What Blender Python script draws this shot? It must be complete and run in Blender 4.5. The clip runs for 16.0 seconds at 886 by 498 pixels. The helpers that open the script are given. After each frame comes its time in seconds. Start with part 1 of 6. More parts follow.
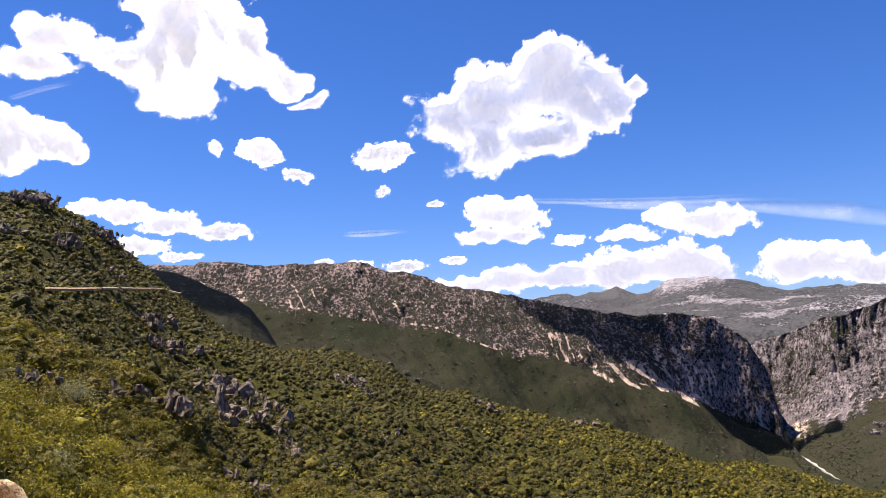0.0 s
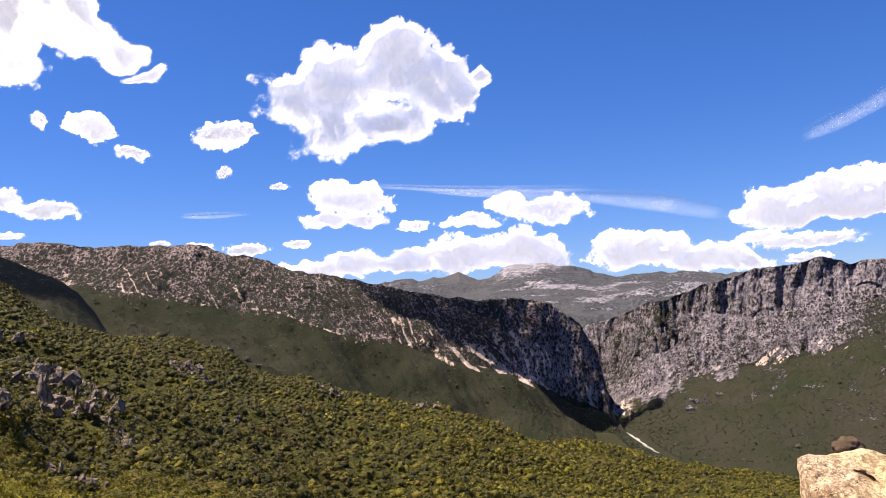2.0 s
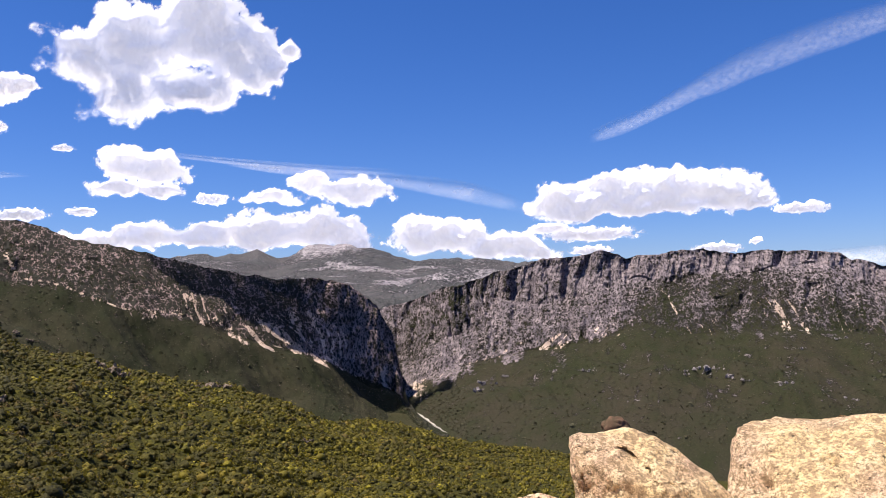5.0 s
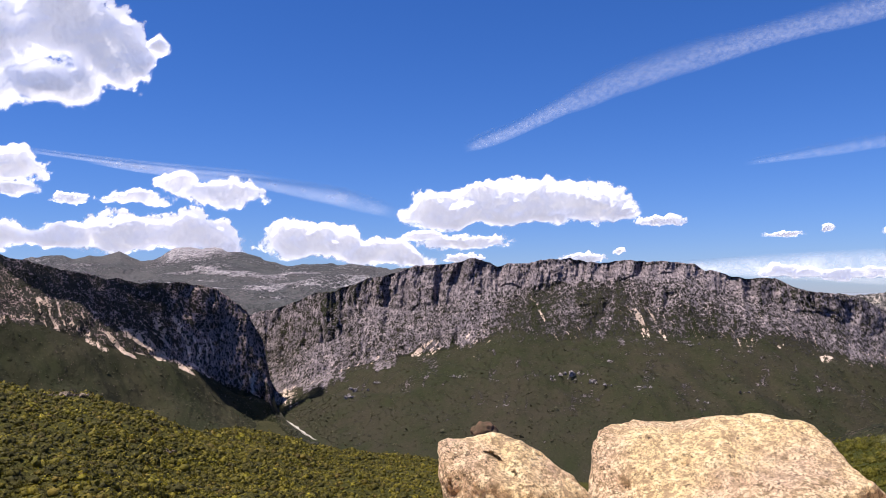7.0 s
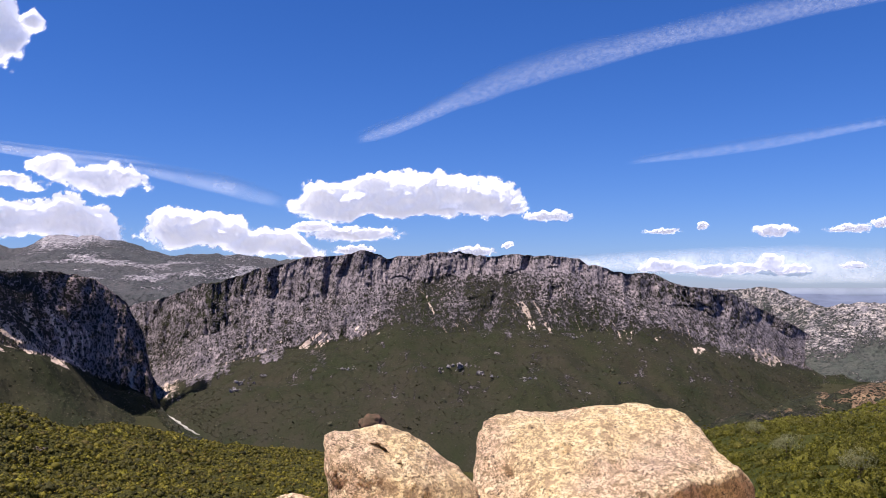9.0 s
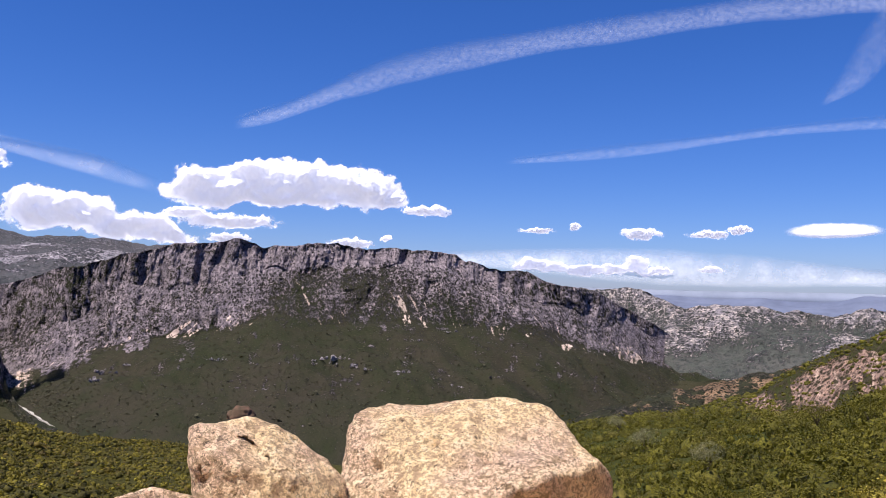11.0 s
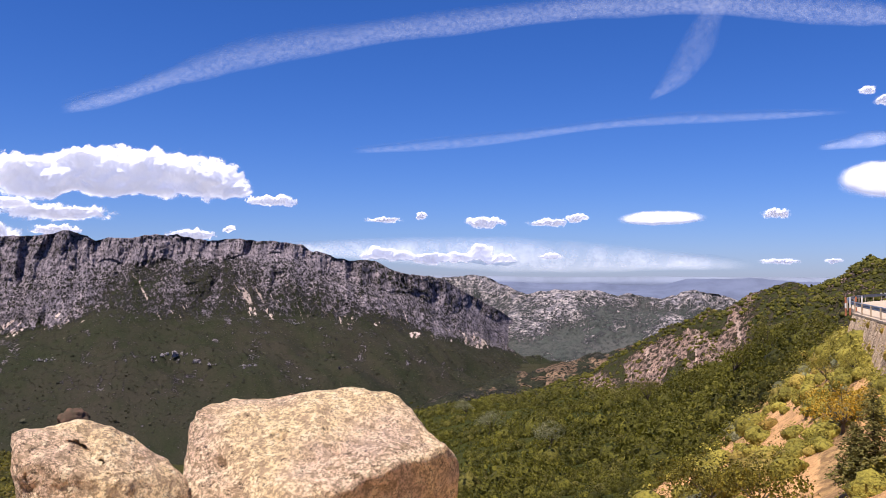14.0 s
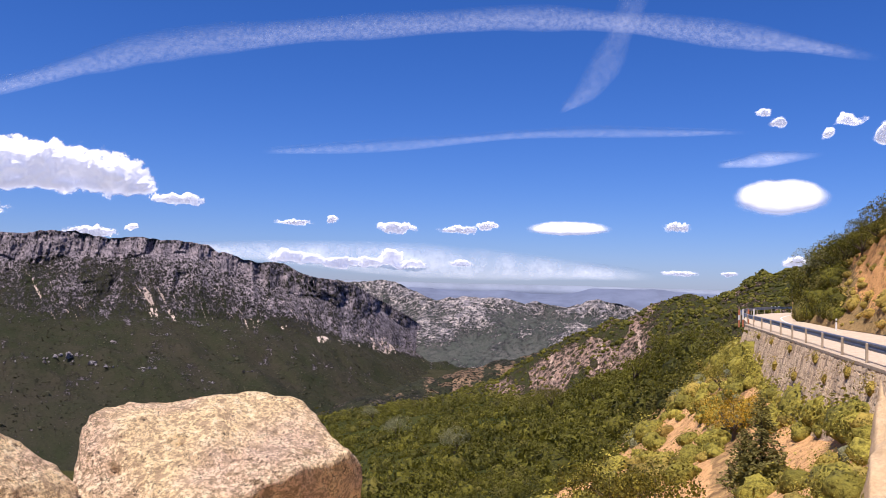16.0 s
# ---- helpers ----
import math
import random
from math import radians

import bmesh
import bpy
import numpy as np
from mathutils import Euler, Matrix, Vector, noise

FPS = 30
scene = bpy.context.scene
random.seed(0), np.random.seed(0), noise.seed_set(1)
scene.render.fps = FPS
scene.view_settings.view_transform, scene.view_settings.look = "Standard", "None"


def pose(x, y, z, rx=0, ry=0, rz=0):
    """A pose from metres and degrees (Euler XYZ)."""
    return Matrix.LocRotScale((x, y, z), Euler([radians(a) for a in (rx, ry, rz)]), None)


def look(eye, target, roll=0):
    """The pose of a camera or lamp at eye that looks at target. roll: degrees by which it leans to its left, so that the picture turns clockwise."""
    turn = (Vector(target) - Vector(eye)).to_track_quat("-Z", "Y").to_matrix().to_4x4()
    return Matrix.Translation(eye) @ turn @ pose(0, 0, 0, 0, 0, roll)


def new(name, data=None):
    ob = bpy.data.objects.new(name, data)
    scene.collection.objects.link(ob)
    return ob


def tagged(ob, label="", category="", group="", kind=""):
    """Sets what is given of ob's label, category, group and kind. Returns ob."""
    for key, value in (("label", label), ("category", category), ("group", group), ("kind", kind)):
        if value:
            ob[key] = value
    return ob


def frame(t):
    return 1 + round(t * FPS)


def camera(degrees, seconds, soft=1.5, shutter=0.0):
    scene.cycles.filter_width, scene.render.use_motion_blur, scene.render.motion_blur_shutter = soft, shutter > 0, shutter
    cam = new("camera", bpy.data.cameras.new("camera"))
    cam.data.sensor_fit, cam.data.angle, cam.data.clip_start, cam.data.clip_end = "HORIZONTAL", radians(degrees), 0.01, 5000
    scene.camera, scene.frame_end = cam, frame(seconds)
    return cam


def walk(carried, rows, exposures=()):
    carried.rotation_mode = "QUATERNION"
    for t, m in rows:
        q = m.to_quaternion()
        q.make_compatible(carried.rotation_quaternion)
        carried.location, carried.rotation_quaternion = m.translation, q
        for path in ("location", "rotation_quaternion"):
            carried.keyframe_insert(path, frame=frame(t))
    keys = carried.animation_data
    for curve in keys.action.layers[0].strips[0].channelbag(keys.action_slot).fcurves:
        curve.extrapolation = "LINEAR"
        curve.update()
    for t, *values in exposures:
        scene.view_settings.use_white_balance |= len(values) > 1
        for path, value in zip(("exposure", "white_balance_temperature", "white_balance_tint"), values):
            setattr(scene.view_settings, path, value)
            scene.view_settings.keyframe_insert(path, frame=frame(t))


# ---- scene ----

# ---------------------------------------------------------------- camera
PATH = [(0.0, 6.64, 2.79, 0.32), (0.5, 5.94, 2.54, -2.80), (1.0, 5.76, 2.84, -5.72), (1.5, 5.60, 2.20, -8.12),
        (2.0, 5.05, 3.07, -10.37), (2.5, 4.58, 2.69, -12.74), (3.0, 4.43, 1.63, -15.14), (3.5, 3.92, 2.15, -17.06),
        (4.0, 3.62, 1.58, -19.56), (6.5, 3.24, 1.39, -30.58), (7.0, 3.52, 0.78, -32.85), (7.5, 3.47, 0.60, -34.62),
        (8.0, 3.30, 0.17, -36.96), (8.5, 3.47, 0.36, -39.10), (9.0, 2.92, 0.36, -40.40), (9.5, 2.58, -0.91, -42.41),
        (12.0, 2.28, 0.32, -52.68), (12.5, 2.02, 0.64, -54.37), (13.0, 2.05, -0.34, -55.95), (13.5, 1.67, -0.38, -57.64),
        (14.0, 1.94, -0.20, -59.28), (14.5, 2.12, -0.77, -61.00), (15.0, 1.89, -0.90, -62.64), (15.5, 1.96, -0.78, -63.79),
        (16.0, 2.40, -1.50, -65.48)]
cam = camera(56.0, 16.0, soft=0.5)
# the camera turns on the spot
walk(cam, [(t, pose(0.0015 * (t - 8), -0.0015 * (t - 8), 0, 90 + p, r, y)) for t, p, r, y in PATH], [(0.0, 1.1, 6550, 12), (4.0, 0.88, 6500, 12), (8.0, 0.72, 6120, 14), (16.0, 0.58, 5920, 18)])

# ---------------------------------------------------------------- light
SUN_AZ, SUN_EL = -76.0, 66.0          # clockwise from +y, and above the horizon
world = bpy.data.worlds.new("sky")
scene.world = world
world.use_nodes = True
wn = world.node_tree.nodes
sky = wn.new("ShaderNodeTexSky")
sky.sky_type, sky.sun_disc = "NISHITA", False
sky.sun_elevation, sky.sun_rotation = radians(SUN_EL), radians(SUN_AZ)
sky.altitude, sky.air_density, sky.dust_density, sky.ozone_density = 900, 1.0, 0.5, 6.0
deep = wn.new("ShaderNodeHueSaturation")
deep.inputs["Saturation"].default_value = 1.2
tint = wn.new("ShaderNodeMix")
tint.data_type, tint.blend_type = "RGBA", "MULTIPLY"
tint.inputs[0].default_value, tint.inputs[7].default_value = 1.0, (0.81, 0.86, 1.2, 1)
wn["Background"].inputs["Strength"].default_value = 0.061
for a, b in ((sky.outputs[0], deep.inputs["Color"]), (deep.outputs[0], tint.inputs[6]), (tint.outputs[2], wn["Background"].inputs[0])):
    world.node_tree.links.new(a, b)


def way(az, el):
    a, e = radians(az), radians(el)
    return Vector((math.sin(a) * math.cos(e), math.cos(a) * math.cos(e), math.sin(e)))


sun = new("sun", bpy.data.lights.new("sun", "SUN"))
sun.data.energy, sun.data.angle, sun.data.color = 5.0, radians(0.5), (1.0, 0.91, 0.77)
sun.matrix_world = look(way(SUN_AZ, SUN_EL) * 50, (0, 0, 0))


# ---------------------------------------------------------------- noise and mesh helpers
def lattice(ix, iy, iz, seed):
    h = (ix * 374761393 + iy * 668265263 + iz * 2147483647 + seed * 1274126177) & 0xFFFFFFFF
    h = ((h ^ (h >> 13)) * 1274126177) & 0xFFFFFFFF
    h = ((h ^ (h >> 16)) * 2246822519) & 0xFFFFFFFF
    return ((h ^ (h >> 15)) & 0xFFFF) / 32767.5 - 1.0


def value_noise(x, y, z, seed=0):
    x, y, z = np.broadcast_arrays(np.asarray(x, float), np.asarray(y, float), np.asarray(z, float))
    fx, fy, fz = np.floor(x), np.floor(y), np.floor(z)
    ix, iy, iz = fx.astype(np.int64), fy.astype(np.int64), fz.astype(np.int64)
    u, v, w = x - fx, y - fy, z - fz
    u, v, w = (q * q * q * (q * (q * 6 - 15) + 10) for q in (u, v, w))
    total = 0
    for a in (0, 1):
        for b in (0, 1):
            for c in (0, 1):
                weight = (u if a else 1 - u) * (v if b else 1 - v) * (w if c else 1 - w)
                total = total + weight * lattice(ix + a, iy + b, iz + c, seed)
    return total


def fbm(x, y, z, octaves=4, seed=0, gain=0.5, billow=False):
    total, amp = 0, 1.0
    for k in range(octaves):
        n = value_noise(x * 2 ** k + 17.3 * k, y * 2 ** k - 9.1 * k, z * 2 ** k + 4.7 * k, seed + k)
        total = total + amp * (np.abs(n) * 2 - 0.6 if billow else n)
        amp *= gain
    return total


def smooth(a, b, x):
    q = np.clip((x - a) / (b - a), 0, 1)
    return q * q * (3 - 2 * q)


def mesh_from(name, verts, faces, material, shade=True):
    """One mesh from arrays of vertices and of faces that all have the same number of corners."""
    verts, faces = np.asarray(verts, np.float32), np.asarray(faces, np.int32)
    me = bpy.data.meshes.new(name)
    n, k = faces.shape
    me.vertices.add(len(verts))
    me.vertices.foreach_set("co", verts.ravel())
    me.loops.add(n * k)
    me.loops.foreach_set("vertex_index", faces.ravel())
    me.polygons.add(n)
    me.polygons.foreach_set("loop_start", np.arange(0, n * k, k, dtype=np.int32))
    me.polygons.foreach_set("use_smooth", np.full(n, shade))
    me.update(calc_edges=True)
    me.materials.append(material)
    return me


def attribute(me, name, values):
    me.attributes.new(name, "FLOAT", "POINT").data.foreach_set("value", np.asarray(values, np.float32).ravel())


def grid_faces(nu, nv, closed=False):
    i, j = np.meshgrid(np.arange(nu if closed else nu - 1), np.arange(nv - 1), indexing="ij")
    a, b = i * nv + j, ((i + 1) % nu) * nv + j
    return np.stack([a, b, b + 1, a + 1], -1).reshape(-1, 4)


def part(name, bm, material, parent, label=""):
    me = bpy.data.meshes.new(name)
    bm.to_mesh(me)
    bm.free()
    me.materials.append(material)
    ob = new(name, me)
    ob.parent = parent
    return tagged(ob, label)


ICO = {}


def ico(level):
    if level not in ICO:
        bm = bmesh.new()
        bmesh.ops.create_icosphere(bm, subdivisions=level, radius=1)
        ICO[level] = (np.array([v.co[:] for v in bm.verts]), np.array([[v.index for v in f.verts] for f in bm.faces]))
        bm.free()
    return ICO[level]


# ---------------------------------------------------------------- materials
def nodes_of(name):
    m = bpy.data.materials.new(name)
    m.use_nodes = True
    t = m.node_tree
    return m, t, t.nodes["Principled BSDF"]


def add(t, kind, inputs=None, **props):
    n = t.nodes.new(kind)
    for k, v in props.items():
        setattr(n, k, v)
    for k, v in (inputs or {}).items():
        if isinstance(v, bpy.types.NodeSocket):
            t.links.new(v, n.inputs[k])
        else:
            n.inputs[k].default_value = v
    return n


def noise_tex(t, scale, detail=4, rough=0.55, vector=None):
    inputs = {"Scale": scale, "Detail": detail, "Roughness": rough}
    if vector is None:
        vector = add(t, "ShaderNodeNewGeometry").outputs["Position"]
    inputs["Vector"] = vector
    return add(t, "ShaderNodeTexNoise", inputs).outputs["Fac"]


def ramp(t, fac, stops):
    n = add(t, "ShaderNodeValToRGB", {"Fac": fac})
    e = n.color_ramp.elements
    while len(e) < len(stops):
        e.new(0.5)
    for k, (p, c) in enumerate(stops):
        e[k].position, e[k].color = p, ((c, c, c, 1) if isinstance(c, float) else (*c, 1))
    return n.outputs["Color"]


def mix(t, fac, a, b, mode="MIX"):
    n = add(t, "ShaderNodeMix", data_type="RGBA", blend_type=mode)
    for k, v in ((0, fac), (6, a), (7, b)):
        if isinstance(v, bpy.types.NodeSocket):
            t.links.new(v, n.inputs[k])
        else:
            n.inputs[k].default_value = v if isinstance(v, float) else (*v, 1)
    return n.outputs[2]


def calc(t, op, a, b=0.0):
    n = add(t, "ShaderNodeMath", operation=op)
    for k, v in ((0, a), (1, b)):
        if isinstance(v, bpy.types.NodeSocket):
            t.links.new(v, n.inputs[k])
        else:
            n.inputs[k].default_value = v
    return n.outputs[0]


def bump(t, bsdf, height, strength, distance):
    n = add(t, "ShaderNodeBump", {"Height": height, "Strength": strength, "Distance": distance})
    t.links.new(n.outputs[0], bsdf.inputs["Normal"])


def mountain_material(name, green, green2, rock, rock2, scree, size, dot=0.0, bush=(0.03, 0.034, 0.02), rent=0.3, ledges=0.0, facing=None):
    """Scrub, bare limestone and scree, shared out by the attributes rock and scree, with grain at two sizes (metres);
    dot: the spacing of single dark bushes, as thick as the attribute scrub says; rent: how dark the clefts are; ledges: how dark the
    level seams are; facing: the azimuth of the slope down which the grain is drawn out."""
    m, t, b = nodes_of(name)
    pos = add(t, "ShaderNodeNewGeometry").outputs["Position"]
    if facing is not None:
        turned = add(t, "ShaderNodeMapping", {"Vector": pos, "Rotation": (0, 0, radians(facing))}).outputs[0]
        pos = add(t, "ShaderNodeVectorMath", {0: turned, 1: (1, 0.4, 0.85)}, operation="MULTIPLY").outputs[0]
    upright = add(t, "ShaderNodeVectorMath", {0: pos, 1: (1, 1, 0.4)}, operation="MULTIPLY").outputs[0]
    big, fine, mid = noise_tex(t, 1 / (size * 8), 3, 0.55, pos), noise_tex(t, 1 / size, 5, 0.8, pos), noise_tex(t, 1 / (size * 3), 5, 0.65, pos)
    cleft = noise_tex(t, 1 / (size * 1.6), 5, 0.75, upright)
    huge = noise_tex(t, 1 / (size * 50), 3, 0.6, pos)
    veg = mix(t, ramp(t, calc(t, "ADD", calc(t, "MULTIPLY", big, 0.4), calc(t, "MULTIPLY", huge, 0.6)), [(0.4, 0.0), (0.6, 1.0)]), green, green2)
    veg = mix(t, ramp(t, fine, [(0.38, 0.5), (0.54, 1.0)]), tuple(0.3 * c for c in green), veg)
    # shade of set-back slabs, clefts and ledges is put into the stone colour
    slab_tone = noise_tex(t, 1 / (size * 7), 4, 0.6, upright)
    stone = mix(t, ramp(t, calc(t, "ADD", calc(t, "MULTIPLY", mid, 0.4), calc(t, "MULTIPLY", slab_tone, 0.6)), [(0.42, 0.0), (0.57, 1.0)]), rock2, rock)
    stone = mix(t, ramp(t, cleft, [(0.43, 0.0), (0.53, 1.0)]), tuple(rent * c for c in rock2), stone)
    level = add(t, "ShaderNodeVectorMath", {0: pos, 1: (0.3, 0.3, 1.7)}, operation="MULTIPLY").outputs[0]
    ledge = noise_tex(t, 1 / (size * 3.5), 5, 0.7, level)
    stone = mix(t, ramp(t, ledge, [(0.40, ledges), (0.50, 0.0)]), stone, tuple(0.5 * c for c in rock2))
    rk = add(t, "ShaderNodeAttribute", attribute_name="rock").outputs["Fac"]
    sc = add(t, "ShaderNodeAttribute", attribute_name="scree").outputs["Fac"]
    speck = calc(t, "ADD", calc(t, "MULTIPLY", calc(t, "SUBTRACT", mid, 0.5), 2.0), calc(t, "MULTIPLY", calc(t, "SUBTRACT", fine, 0.5), 2.6))
    rk = ramp(t, calc(t, "ADD", rk, speck), [(0.42, 0.0), (0.58, 1.0)])
    sc = ramp(t, calc(t, "ADD", sc, calc(t, "MULTIPLY", speck, 0.6)), [(0.42, 0.0), (0.58, 1.0)])
    loose = mix(t, ramp(t, fine, [(0.36, 0.0), (0.5, 1.0)]), tuple(0.5 * c for c in scree), scree)
    col = mix(t, sc, mix(t, rk, veg, stone), loose)
    relief = calc(t, "ADD", calc(t, "ADD", calc(t, "MULTIPLY", fine, 0.6), mid), calc(t, "MULTIPLY", calc(t, "ADD", cleft, calc(t, "MULTIPLY", slab_tone, 4.0)), rk))
    if dot:
        amount = add(t, "ShaderNodeAttribute", attribute_name="scrub").outputs["Fac"]
        for k, (d, low) in enumerate(((dot, 0.0), (dot * 0.5, 0.08))):
            cell = add(t, "ShaderNodeTexVoronoi", {"Vector": pos, "Scale": 1 / d, "Randomness": 1.0}).outputs["Distance"]
            cell = calc(t, "ADD", cell, calc(t, "MULTIPLY", calc(t, "SUBTRACT", fine, 0.5), 0.6))
            there = calc(t, "MULTIPLY", amount, ramp(t, mid if k else big, [(0.3, 0.55), (0.6, 1.0)]))
            mask = ramp(t, calc(t, "SUBTRACT", calc(t, "MULTIPLY", there, 0.75), cell), [(0.02 + low, 0.0), (0.12 + low, 1.0)])
            col = mix(t, mask, col, bush)
            relief = calc(t, "ADD", relief, mask)
    t.links.new(col, b.inputs["Base Color"])
    b.inputs["Roughness"].default_value = 0.95
    b.inputs["Specular IOR Level"].default_value = 0.1
    bump(t, b, relief, 1.0, size * 0.6)
    return m


def leaf_material(name, dark, light, odd, grain=1.5):
    """Leaves; the attribute tone, one value for each plant, picks its green."""
    m, t, b = nodes_of(name)
    tone = add(t, "ShaderNodeAttribute", attribute_name="tone").outputs["Fac"]
    leaf = add(t, "ShaderNodeNewGeometry").outputs["Random Per Island"]
    wide = noise_tex(t, 0.025, 3)
    col = mix(t, ramp(t, tone, [(0.0, 0.0), (0.85, 1.0)]), dark, light)
    col = mix(t, ramp(t, tone, [(0.87, 0.0), (0.95, 0.8)]), col, odd)
    col = mix(t, ramp(t, wide, [(0.35, 0.0), (0.7, 0.5)]), col, light)
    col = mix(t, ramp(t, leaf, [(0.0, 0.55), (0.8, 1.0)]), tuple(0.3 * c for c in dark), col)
    # dark flecks painted in for the shaded gaps between leaves
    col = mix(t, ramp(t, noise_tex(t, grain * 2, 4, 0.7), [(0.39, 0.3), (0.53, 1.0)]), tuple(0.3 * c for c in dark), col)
    t.links.new(col, b.inputs["Base Color"])
    b.inputs["Roughness"].default_value = 0.6
    b.inputs["Specular IOR Level"].default_value = 0.25
    fine = noise_tex(t, grain, 5, 0.75)
    bump(t, b, fine, 1.0, 0.5 / grain)
    through_leaf = add(t, "ShaderNodeBsdfTranslucent", {"Color": col})
    both = add(t, "ShaderNodeMixShader", {0: 0.35, 1: b.outputs[0], 2: through_leaf.outputs[0]})
    t.links.new(both.outputs[0], t.nodes["Material Output"].inputs["Surface"])
    return m


def plain_material(name, a, b_, size, rough=0.9, relief=0.3, metal=0.0):
    m, t, b = nodes_of(name)
    big, fine = noise_tex(t, 0.25 / size, 3), noise_tex(t, 1 / size, 6, 0.65)
    col = mix(t, ramp(t, big, [(0.3, 0.0), (0.7, 1.0)]), a, b_)
    col = mix(t, ramp(t, fine, [(0.3, 0.65), (0.6, 1.0)]), tuple(0.35 * c for c in a), col)
    t.links.new(col, b.inputs["Base Color"])
    b.inputs["Roughness"].default_value, b.inputs["Metallic"].default_value = rough, metal
    b.inputs["Specular IOR Level"].default_value = 0.2
    bump(t, b, fine, relief, size * 0.3)
    return m


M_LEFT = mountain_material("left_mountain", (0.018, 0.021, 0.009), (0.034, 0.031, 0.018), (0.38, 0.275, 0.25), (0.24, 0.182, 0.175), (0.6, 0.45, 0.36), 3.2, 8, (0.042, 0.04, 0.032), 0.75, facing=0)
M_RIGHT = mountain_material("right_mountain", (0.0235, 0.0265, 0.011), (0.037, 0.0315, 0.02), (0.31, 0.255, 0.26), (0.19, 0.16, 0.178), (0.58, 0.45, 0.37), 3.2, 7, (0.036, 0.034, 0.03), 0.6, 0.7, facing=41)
# scrub paled and greyed here, so distance haze sits in the base colours
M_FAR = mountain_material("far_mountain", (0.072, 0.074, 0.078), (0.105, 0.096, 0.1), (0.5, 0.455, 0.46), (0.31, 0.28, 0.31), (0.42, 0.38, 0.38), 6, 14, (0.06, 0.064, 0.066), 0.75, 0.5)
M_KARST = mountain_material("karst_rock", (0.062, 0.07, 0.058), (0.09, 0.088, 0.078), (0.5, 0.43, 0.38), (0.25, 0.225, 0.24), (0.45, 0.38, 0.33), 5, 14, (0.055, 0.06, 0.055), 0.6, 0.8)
M_HILL = mountain_material("hill_soil", (0.07, 0.064, 0.01), (0.105, 0.09, 0.018), (0.34, 0.26, 0.19), (0.2, 0.155, 0.12), (0.32, 0.2, 0.095), 0.7, 2.2, (0.05, 0.047, 0.012))
M_DIRT = mountain_material("cut_bank", (0.22, 0.15, 0.06), (0.32, 0.2, 0.085), (0.5, 0.28, 0.12), (0.34, 0.19, 0.09), (0.6, 0.31, 0.115), 0.5, rent=0.45)
M_WOOD = mountain_material("wood_floor", (0.03, 0.036, 0.006), (0.05, 0.052, 0.01), (0.44, 0.27, 0.11), (0.34, 0.2, 0.09), (0.62, 0.35, 0.15), 0.7, rent=0.7)
M_DRYSPUR = mountain_material("dry_spur", (0.036, 0.038, 0.017), (0.05, 0.048, 0.025), (0.2, 0.155, 0.115), (0.13, 0.105, 0.085), (0.27, 0.175, 0.105), 3.5, 8, (0.022, 0.024, 0.013))
M_SPUR = mountain_material("spur_rock", (0.035, 0.038, 0.009), (0.052, 0.05, 0.014), (0.36, 0.235, 0.17), (0.22, 0.15, 0.12), (0.45, 0.33, 0.25), 1.2, 4, (0.05, 0.04, 0.022), 0.45, facing=75)
# blue air haze over the far hills is put into these base colours
M_HAZE_BLUE = plain_material("distant_hills", (0.115, 0.135, 0.2), (0.14, 0.16, 0.225), 120, 1.0, 0.1)
M_HAZE_PALE = plain_material("farthest_hills_haze", (0.2, 0.23, 0.3), (0.23, 0.26, 0.33), 300, 1.0, 0.05)
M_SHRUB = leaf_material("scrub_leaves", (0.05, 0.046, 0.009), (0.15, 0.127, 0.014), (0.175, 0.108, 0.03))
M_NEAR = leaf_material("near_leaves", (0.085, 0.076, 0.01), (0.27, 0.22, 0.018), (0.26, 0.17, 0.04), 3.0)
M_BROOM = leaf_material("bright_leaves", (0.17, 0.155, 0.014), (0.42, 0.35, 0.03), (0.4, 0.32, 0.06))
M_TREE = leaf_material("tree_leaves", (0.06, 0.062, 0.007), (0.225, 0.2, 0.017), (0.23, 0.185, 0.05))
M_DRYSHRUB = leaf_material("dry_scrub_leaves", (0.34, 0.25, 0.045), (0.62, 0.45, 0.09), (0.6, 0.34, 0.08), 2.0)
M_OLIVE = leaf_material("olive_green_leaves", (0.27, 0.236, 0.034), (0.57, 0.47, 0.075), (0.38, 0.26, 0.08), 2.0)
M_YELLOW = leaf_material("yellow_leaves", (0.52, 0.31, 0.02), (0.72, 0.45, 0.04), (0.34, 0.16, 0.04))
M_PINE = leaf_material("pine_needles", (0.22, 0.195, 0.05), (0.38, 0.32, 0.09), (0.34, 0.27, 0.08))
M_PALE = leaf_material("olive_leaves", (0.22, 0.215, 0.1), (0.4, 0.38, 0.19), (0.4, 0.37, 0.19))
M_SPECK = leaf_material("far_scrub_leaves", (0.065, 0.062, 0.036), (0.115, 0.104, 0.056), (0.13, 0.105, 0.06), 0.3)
M_GROUND = mountain_material("valley_ground", (0.03, 0.03, 0.012), (0.046, 0.041, 0.02), (0.2, 0.16, 0.12), (0.14, 0.11, 0.09), (0.25, 0.17, 0.1), 4, 10, (0.018, 0.02, 0.011))
M_CRAG = mountain_material("grey_crag", (0.1, 0.08, 0.05), (0.1, 0.08, 0.05), (0.31, 0.24, 0.19), (0.17, 0.132, 0.104), (0.28, 0.205, 0.14), 0.6, rent=0.4)
M_OUTCROP = mountain_material("grey_outcrop", (0.06, 0.055, 0.04), (0.06, 0.055, 0.04), (0.34, 0.3, 0.3), (0.18, 0.155, 0.165), (0.3, 0.25, 0.22), 1.6, rent=0.35)
